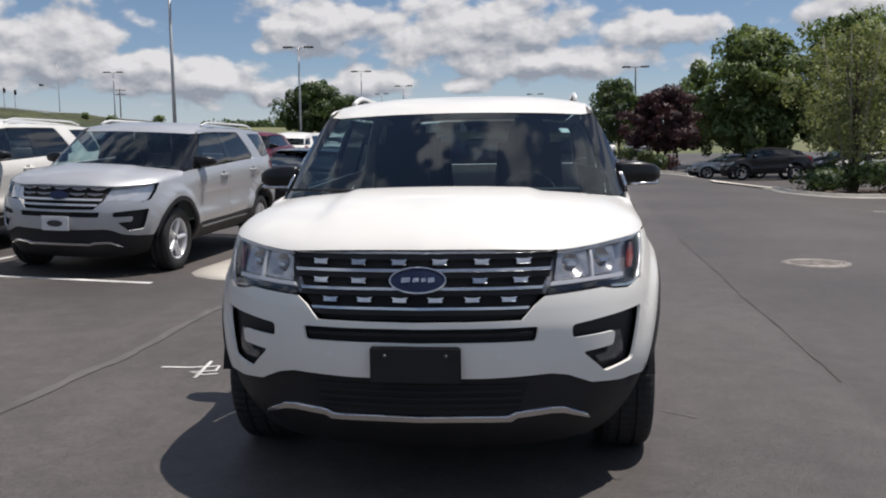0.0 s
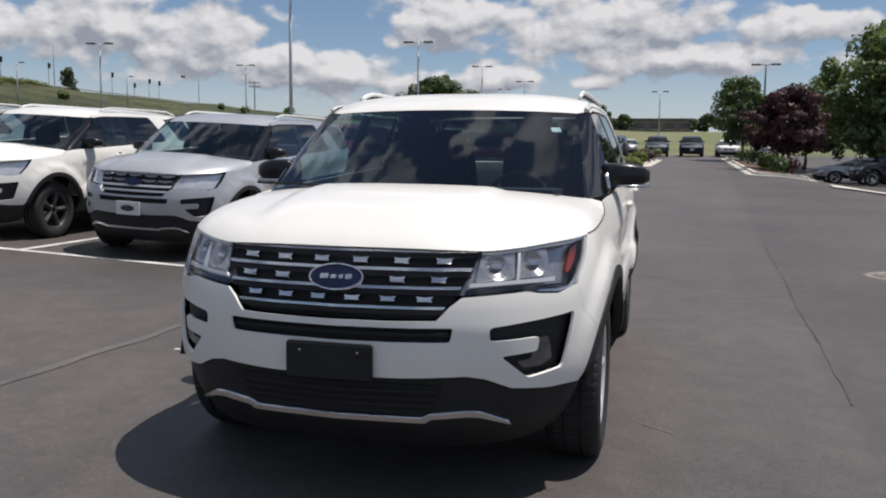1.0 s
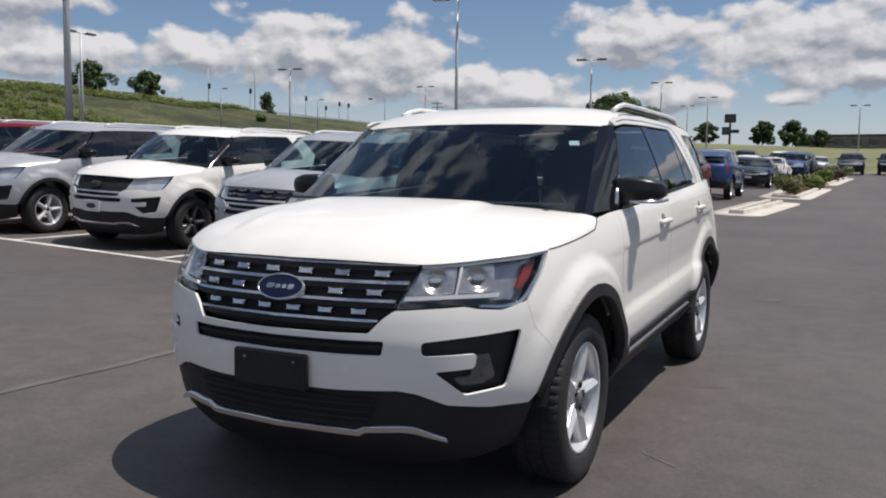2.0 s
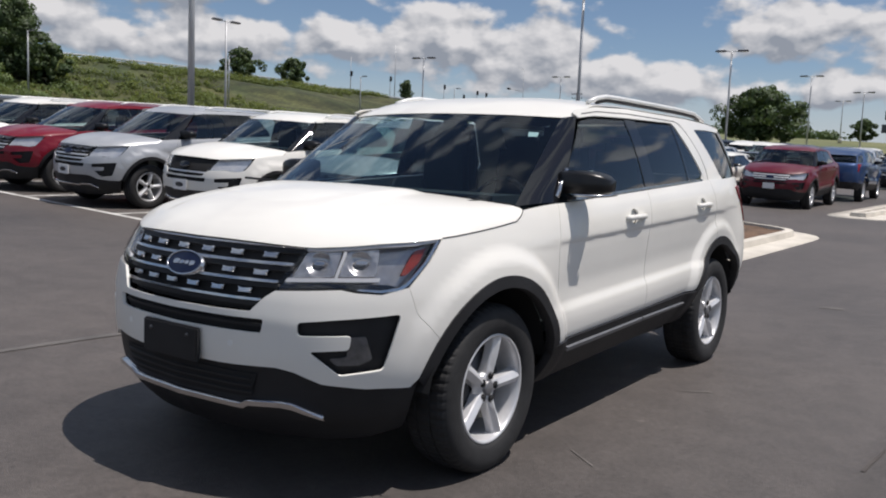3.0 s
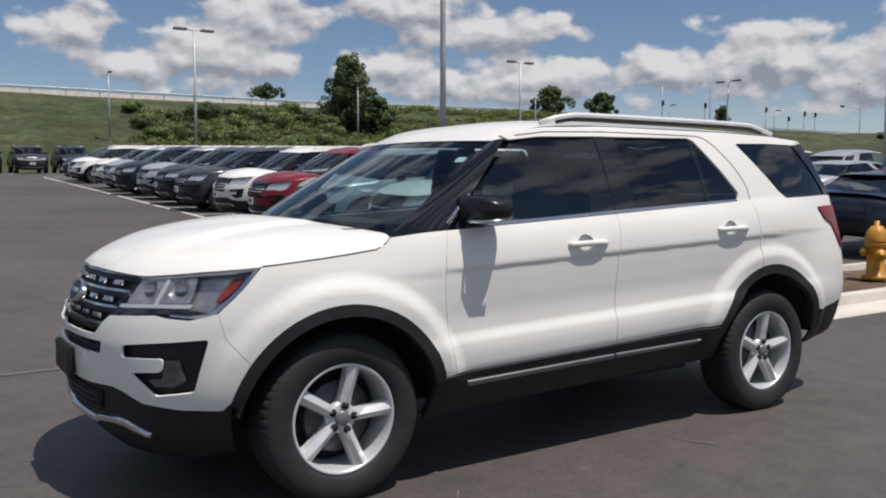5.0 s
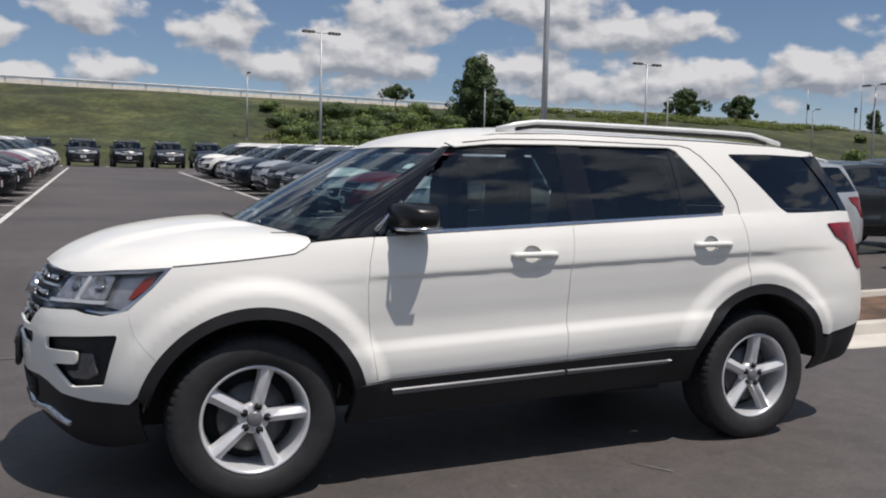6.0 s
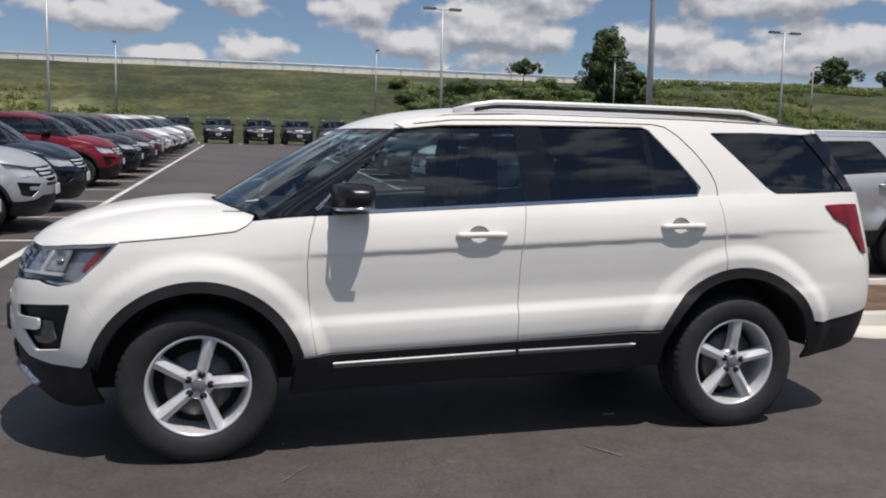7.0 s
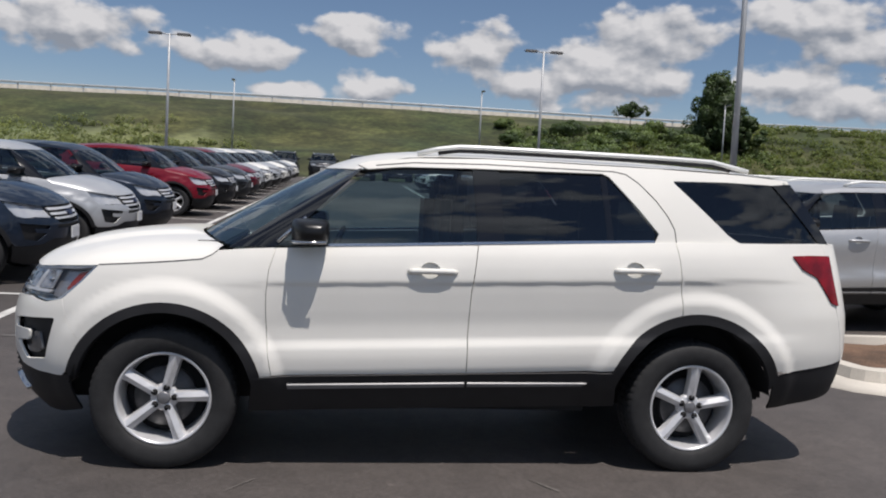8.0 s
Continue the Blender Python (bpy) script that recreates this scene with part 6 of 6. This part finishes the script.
lamp_post(-84.0, 70.8, 13.5, heads=1)
lamp_post(-84.0, 96.0, 13.5, heads=1)
lamp_post(-84.0, 120.6, 13.9, heads=1)


# ---- plants ----
def leaves(rng, centres, radii, count, size, squash=0.8):
    """Many small folded leaves or sprays scattered through lobes, thicker towards their outside."""
    k = rng.integers(0, len(centres), count)
    d = rng.normal(size=(count, 3))
    d /= np.linalg.norm(d, axis=1)[:, None]
    r = rng.uniform(0.25, 1.0, count) ** 0.45
    p = centres[k] + d * (radii[k] * r[:, None])
    n = d + rng.normal(scale=0.7, size=(count, 3))
    n /= np.linalg.norm(n, axis=1)[:, None]
    a = np.cross(n, rng.normal(size=(count, 3)))
    a /= np.maximum(1e-6, np.linalg.norm(a, axis=1))[:, None]
    b = np.cross(n, a)
    s = size * rng.uniform(0.55, 1.35, count)[:, None]
    fold = n * s * 0.25
    V = np.stack([p - a * s, p - b * s * 0.55 + fold, p + a * s, p + b * s * 0.55 + fold], 1).reshape(-1, 3)
    F = [(4 * i, 4 * i + 1, 4 * i + 2) for i in range(count)] + [(4 * i, 4 * i + 2, 4 * i + 3) for i in range(count)]
    up = d * 1.0 + n * 0.40 + np.array([0, 0, 0.22])
    up /= np.linalg.norm(up, axis=1)[:, None]
    return V, F, np.repeat(up, 4, 0)


def tree(x, y, height, width, leaf, label, seed, count=3000, size=0.22, stem=0.28, lobes=14, tall=1.0, group="trees", cone=False, stems=0):
    rng = np.random.default_rng(seed)
    ob = thing("tree", label, "tree", pose(x, y, gz(x, y)), group=group)
    t0 = height * stem
    top = height
    c = []
    lobes, count, size = int(lobes * 3), int(count * 2.3), size * 0.62
    for i in range(lobes):
        u = (i + 0.5) / lobes
        z = t0 + (top - t0) * (0.12 + 0.80 * u)
        w = width / 2 * math.sin(math.pi * min(0.97, 0.16 + 0.80 * u)) ** 0.8
        if cone:
            z = t0 + (top - t0) * (0.03 + 0.90 * u)
            w = width / 2 * (1.0 - 0.62 * u) * rng.uniform(0.7, 1.15)
        a = i * 2.4 + rng.uniform(-0.5, 0.5)
        r = w * rng.uniform(0.15, 0.98)
        c.append((r * math.cos(a), r * math.sin(a), z))
    c = np.array(c)
    rad = np.array([[width * rng.uniform(0.05, 0.15)] * 2 + [width * rng.uniform(0.045, 0.12) * tall] for _ in c])
    trunk = [(0, 0, -0.1), (0.02 * height * rng.uniform(-1, 1), 0.02 * height * rng.uniform(-1, 1), t0 * 0.6), (0.02 * height * rng.uniform(-1, 1), 0, t0 + (top - t0) * 0.35), (0, 0, top * 0.85)]
    v, f = tube(trunk, 0.025 * height, 9, 0.2)
    part("trunk", mesh_from("trunk", v, f), M["bark"], ob)
    for i in range(stems):
        a, r = i * 2.4, width * (0.12 + 0.24 * (i % 3) / 2)
        v, f = tube([(0.10 * math.cos(a), 0.10 * math.sin(a), -0.05), (r * 0.45 * math.cos(a), r * 0.45 * math.sin(a), height * 0.4), (r * math.cos(a), r * math.sin(a), height * 0.93)], 0.009 * height, 6, 0.25)
        part("stem", mesh_from("stem", v, f), M["pale_bark"], ob)
    if cone:
        rad *= 1.35
    for i in range(0, lobes, 9):
        z0 = t0 * 0.8 + (c[i][2] - t0) * 0.45
        mid = (c[i][0] * 0.45, c[i][1] * 0.45, z0 + (c[i][2] - z0) * 0.6)
        v, f = tube([(0, 0, z0), mid, tuple(c[i])], 0.009 * height, 6, 0.3)
        part("limb", mesh_from("limb", v, f), M["bark"], ob)
    V, F, N = leaves(rng, c, rad, count, size)
    part("crown", mesh_from("crown", V, F, N), M[leaf], ob)
    return ob


def shrub(x, y, w, h, leaf, label, seed, count=500, size=0.10, name="shrub", lift=0.05):
    rng = np.random.default_rng(seed)
    ob = thing(name, label, "shrub", pose(x, y, gz(x, y) + lift), group="shrubs on the islands")
    c = np.array([(rng.uniform(-0.28, 0.28) * w, rng.uniform(-0.28, 0.28) * w, h * rng.uniform(0.38, 0.62)) for _ in range(7)])
    rad = np.array([[w * rng.uniform(0.22, 0.32)] * 2 + [h * rng.uniform(0.30, 0.42)] for _ in c])
    V, F, N = leaves(rng, c, rad, count, size)
    V[:, 2] = np.maximum(V[:, 2], 0.0)
    part("foliage", mesh_from("foliage", V, F, N), M[leaf], ob)
    for i in range(1):
        v, f = tube([(0, 0, -0.05), tuple(c[i])], 0.02, 5, 0.4)
        part("stem", mesh_from("stem", v, f), M["bark"], ob)


tree(-90, 46.5, 8.5, 7.4, "leaf_dark", "tall dark green tree on the grassy bank", 1, 17000, 0.24, 0.05, 34, 1.4, cone=True)
tree(-88.5, 49.5, 4.5, 5.0, "leaf_dark", "low dark green tree on the grassy bank", 2, 2000, 0.32, 0.05, 10)
tree(-111, 96, 5.2, 7.8, "leaf_dark", "dark green tree on the crest of the bank", 3, 2600, 0.32, 0.02, 14)
tree(-111, 108, 5.0, 6.6, "leaf_dark", "dark green tree on the crest of the bank", 4, 2400, 0.32, 0.02, 14)
tree(-112, 142.3, 4.8, 4.8, "leaf_dark", "small dark tree on the crest of the bank", 5, 1500, 0.30, 0.02, 10, cone=True)
tree(-96.5, 38.5, 3.4, 4.6, "leaf_dark", "spreading small tree among bushes on the bank", 6, 1100, 0.22, 0.5, 9)
tree(-30.8, 118, 7.6, 12.0, "leaf_dark", "large round dark green tree beyond the car park", 7, 8500, 0.34, 0.04, 26)
tree(-18.9, 190, 5.2, 6.4, "leaf_dark", "round dark tree on the far dry slope", 8, 2400, 0.4, 0.02, 14)
tree(-13.3, 196, 5.8, 7.0, "leaf_dark", "round dark tree on the far dry slope", 9, 2400, 0.4, 0.02, 14)
tree(-29.5, 185, 4.4, 6.0, "leaf_dark", "round dark tree on the far dry slope", 10, 1800, 0.4, 0.02, 12)
tree(-8.5, 206, 4.3, 5.6, "leaf_dark", "round dark tree before the low building", 26, 1200, 0.4, 0.12, 10)
tree(9.5, 205, 4.0, 6.0, "leaf_dark", "round dark tree before the low building", 27, 1400, 0.4, 0.12, 10)
tree(14.5, 202, 4.4, 6.5, "leaf_dark", "round dark tree before the low building", 28, 1400, 0.4, 0.12, 10)
tree(13.2, 48.8, 8.8, 8.8, "leaf", "broad green tree shading the parked cars", 11, 11000, 0.22, 0.12, 26)
tree(18.8, 49.4, 9.6, 10.0, "leaf", "tall green tree shading the parked cars", 12, 11000, 0.23, 0.10, 26)
tree(10.9, 26.6, 5.6, 4.8, "leaf_pale", "slender pale green tree with many upright stems", 13, 3600, 0.10, 0.14, 24, 1.4, stems=8)
tree(14.2, 27.0, 7.6, 5.4, "leaf_pale", "slender pale green tree with many upright stems", 14, 3200, 0.10, 0.14, 24, 1.5, stems=8)
tree(7.3, 43.5, 4.5, 4.4, "leaf_red", "purple-leaved plum tree on the kerbed strip", 15, 5000, 0.15, 0.20, 18)
tree(8.3, 53.5, 5.2, 4.8, "leaf_red", "purple-leaved plum tree on the kerbed strip", 16, 4500, 0.15, 0.2, 18)
tree(6.4, 60.0, 5.8, 6.4, "leaf_dark", "bluish dark green tree on the kerbed strip", 17, 4200, 0.2, 0.18, 16)
tree(10.8, 62.0, 5.8, 6.0, "leaf_dark", "dark green tree at the end of the kerbed strip", 18, 4200, 0.2, 0.16, 16)
tree(14.6, 58.0, 6.4, 7.0, "leaf_dark", "dark green tree behind the parked cars", 19, 4200, 0.2, 0.08, 16)
tree(26.0, 54.0, 10.0, 10.0, "leaf_dark", "dark green tree behind the parked cars", 20, 5000, 0.24, 0.1, 18)
for i, (x, y, w, h, leaf) in enumerate(((-0.7, 31.6, 1.3, 0.85, "sage"), (-0.4, 38.6, 1.3, 0.7, "weed"), (-0.3, 47.5, 1.4, 0.8, "weed"), (0.0, 51.5, 1.5, 0.9, "leaf_red"), (0.3, 56.5, 1.5, 0.9, "leaf_dark"),
                                        (6.0, 37.2, 1.3, 0.8, "leaf_dark"), (6.6, 39.4, 1.5, 0.9, "leaf_red"), (6.3, 42.0, 1.3, 0.8, "weed"), (6.6, 46.0, 1.5, 1.0, "leaf_dark"), (6.2, 52.0, 1.6, 1.1, "leaf_dark"))):
    shrub(x, y, w, h, leaf, "low rounded shrub on a kerbed island", 40 + i, 600, 0.08)
for i in range(7):
    shrub(9.6 + 1.8 * i, 25.2 + 0.2 * math.sin(i), 2.4, 1.15, "leaf_dark", "dense dark shrub forming a hedge on the island", 60 + i, 1500, 0.085, "hedge_shrub")
# bushes on the bank
rng = np.random.default_rng(5)
for i in range(46):
    x, y = rng.uniform(-97, -80), rng.uniform(22, 44)
    s = rng.uniform(0.9, 2.1)
    shrub(x, y, s * 1.9, s, ("leaf", "leaf", "leaf_dark")[i % 3], "bushy green shrub on the grassy bank", 100 + i, 1500, 0.125, "bank_bush", -0.1)
for i in range(5):
    x, y = rng.uniform(-100, -68), rng.uniform(60, 200)
    s = rng.uniform(1.0, 2.4)
    shrub(x, y, s * 1.35, s, "leaf", "bushy green shrub on the grassy bank", 160 + i, 260, 0.28, "bank_bush", -0.1)


def weeds(name, seed, label, mat, plots, leaf):
    """Low tangled growth: many small clumps of leaves on the slope, in plots of x, y ranges, number, height."""
    rng = np.random.default_rng(seed)
    c, rad = [], []
    for x0, x1, y0, y1, n, h in plots:
        for _ in range(n):
            x, y, s = rng.uniform(x0, x1), rng.uniform(y0, y1), h * rng.uniform(0.5, 1.3)
            c.append((x, y, gz(x, y) + s * 0.25))
            rad.append((s * 0.9, s * 1.1, s * 0.7))
    V, F, N = leaves(rng, np.array(c), np.array(rad), 70 * len(c), leaf)
    me = mesh_from(name, V, F, N)
    me.materials.append(M[mat])
    tagged(new(name, me), label, "undergrowth", kind="stuff")


weeds("far_treeline", 23, "dark line of trees along the far edge of the land", "leaf_dark", ((-72, -36, 175, 205, 70, 2.0), (26, 90, 150, 190, 90, 3.4)), 0.42)
weeds("scrub", 21, "tangled green scrub on the grassy bank", "leaf", ((-96, -79, 23, 44, 260, 0.9), (-92, -84, 42, 52, 60, 0.9)), 0.125)
weeds("tall_weeds", 22, "tall light green weeds on the grassy bank", "weed", ((-88, -73, 20, 48, 170, 0.8), (-96, -76, 50, 78, 300, 0.9), (-110, -98, 52, 122, 420, 0.85)), 0.15)
weeds("reeds", 9, "soft pale green reeds on the lower bank", "reed", ((-84.5, -62, -17, -6, 190, 0.75), (-89.5, -62, -62, -15, 620, 0.8)), 0.14)


# ---- along the crest and the skyline ----
def guardrail():
    ob = thing("guardrail", "pale steel guardrail along the crest of the bank", "guardrail")
    ys = np.arange(-90, 240, 4.0)
    prof = ((0.0, 0.38), (0.05, 0.44), (0.0, 0.52), (0.05, 0.60), (0.0, 0.68))
    verts, faces = [], []
    for y in ys:
        verts += [(-111.0 + dx, y, float(CREST(y)) + 0.35 + dz) for dx, dz in prof]
    for i in range(len(ys) - 1):
        faces += [(i * 5 + k, (i + 1) * 5 + k, (i + 1) * 5 + k + 1, i * 5 + k + 1) for k in range(4)]
    part("beam", mesh_from("beam", verts, faces), M["steel"], ob)
    post = None
    for y in ys:
        if post is None:
            p = part("post", box((0.12, 0.15, 1.1), (0, 0, 0.4), 0.01, 1), M["steel"], ob, m=pose(-111.12, float(y), float(CREST(y))))
            post = p.data
        else:
            part("post", post, M["steel"], ob, m=pose(-111.12, float(y), float(CREST(y))))


guardrail()
verts, faces = [], []
for i, y in enumerate(np.arange(-90, 241, 6.0)):
    z = float(CREST(y))
    verts += [(-113.2, y, z - 0.2), (-113.2, y, z + 0.25), (-113.35, y, z + 0.8), (-113.5, y, z + 0.8), (-113.65, y, z + 0.25), (-113.8, y, z - 0.2)]
    if i:
        faces += [(6 * i - 6 + k, 6 * i + k, 6 * i + k + 1, 6 * i - 5 + k) for k in range(5)]
me = mesh_from("barrier", verts, faces, smooth=False)
me.materials.append(M["concrete"])
tagged(new("road_barrier", me), "long pale concrete barrier behind the guardrail", "barrier", kind="structure")


def traffic_signal(x, y, h):
    z = gz(x, y)
    ob = thing("traffic_signal", "black traffic signal on a slim mast above the bank", "traffic signal", pose(x, y, z), group="traffic signals")
    v, f = tube([(0, 0, 0), (0, 0, h)], 0.07, 7)
    part("mast", mesh_from("mast", v, f), M["pole"], ob)
    head = part("head", box((0.35, 0.35, 1.05), (0.1, 0, h - 0.2), 0.05), M["signal"], ob)
    for k in range(3):
        v, f = lathe([(0.14, 0.0), (0.15, 0.16), (0.13, 0.16), (0.12, 0.0)], 12)
        part("visor", mesh_from("visor", v, f), M["signal"], head, m=pose(0.26, 0, h + 0.12 - 0.32 * k))


for x, y, h in ((-115, 128, 5.0), (-115, 140.5, 5.3), (-115, 160.2, 5.4), (-115, 168.2, 3.8), (-115, 174, 5.2), (-115, 178, 5.1)):
    traffic_signal(x, y, h)


def mast(x, y, top, arm=False):
    z = gz(x, y)
    ob = thing("mast", "slim pale grey mast beside the crest road", "mast", pose(x, y, z), group="masts along the crest road")
    v, f = tube([(0, 0, -0.1), (0, 0, (top - z) * 0.5), (0, 0, top - z)], 0.10, 7, 0.5)
    part("pole", mesh_from("pole", v, f), M["pole"], ob)
    if arm:
        v, f = tube([(0, 0, top - z - 0.2), (0, -1.2, top - z + 0.1), (0, -2.8, top - z + 0.15)], 0.06, 6, 0.7)
        part("lamp_arm", mesh_from("lamp_arm", v, f), M["pole"], ob)
        v, f = tube([(0, 0, 7.2), (0, -4.0, 7.45), (0, -8.6, 7.5)], 0.06, 6, 0.5)
        part("signal_arm", mesh_from("signal_arm", v, f), M["pole"], ob)
        head = part("signal_head", box((0.35, 1.3, 0.45), (0.1, -7.6, 7.45), 0.05), M["signal"], ob, "black signal head lying along its arm")
        for k in range(3):
            v, f = lathe([(0.14, 0.0), (0.15, 0.16), (0.13, 0.16), (0.12, 0.0)], 12)
            part("visor", mesh_from("visor", v, f), M["signal"], head, m=pose(0.26, -8.0 + 0.4 * k, 7.45))


mast(-115.6, 142.8, 25.6)
mast(-115.6, 128.6, 21.4)
mast(-115.6, 197.0, 26.3, True)


def utility_pole(x, y, h):
    ob = thing("utility_pole", "dark wooden utility pole with two crossarms", "utility pole", pose(x, y, gz(x, y), 0, 0, 20))
    v, f = tube([(0, 0, 0), (0, 0, h)], 0.17, 8, 0.7)
    part("pole", mesh_from("pole", v, f), M["wood_pole"], ob)
    for z in (h - 0.5, h - 1.7):
        arm = part("crossarm", box((3.2, 0.14, 0.16), (0, 0, z), 0.01, 1), M["wood_pole"], ob)
        for k in (-1.4, -0.5, 0.5, 1.4):
            part("insulator", box((0.12, 0.12, 0.22), (k, 0, z + 0.18), 0.02, 1), M["signal"], arm)


utility_pole(-114, 225, 9.5)
utility_pole(-60, 230, 12)


def far_building():
    x, y = -3.0, 218.0
    z = gz(x, y)
    ob = thing("low_building", "long low tan commercial building with a dark roof", "building", pose(x, y, z))
    part("wall", box((22, 12, 3.5), (0, 0, 1.75), 0.05, 1), M["brick_wall"], ob)
    part("roof", box((22.6, 12.6, 0.4), (0, 0, 3.65), 0.1, 1), M["roofing"], ob)
    for i in range(6):
        w = part("window", box((1.9, 0.2, 1.3), (-9.0 + 3.6 * i, -6.05, 1.9), 0.02, 1), M["window_dark"], ob)
        part("sill", box((2.1, 0.3, 0.14), (-9.0 + 3.6 * i, -6.1, 1.18), 0.01, 1), M["concrete"], w)


far_building()


def pylon_sign(x, y):
    ob = thing("pylon_sign", "dark square roadside sign on a post", "sign", pose(x, y, gz(x, y)))
    v, f = tube([(0, 0, 0), (0, 0, 6.0)], 0.22, 8)
    part("post", mesh_from("post", v, f), M["dark_pole"], ob)
    panel = part("panel", box((2.2, 0.5, 1.7), (0, 0, 5.2), 0.06), M["signal"], ob)
    part("panel_face", box((1.7, 0.06, 1.1), (0, -0.27, 5.2), 0.01, 1), M["grey"], panel)
    part("panel", box((1.5, 0.4, 0.7), (1.0, 0, 2.6), 0.04), M["signal"], ob, "small black lower sign board")
    part("panel", box((1.5, 0.4, 1.6), (-0.8, 0, 2.7), 0.04), M["window_dark"], ob, "small dark side board")


pylon_sign(-23.8, 178)
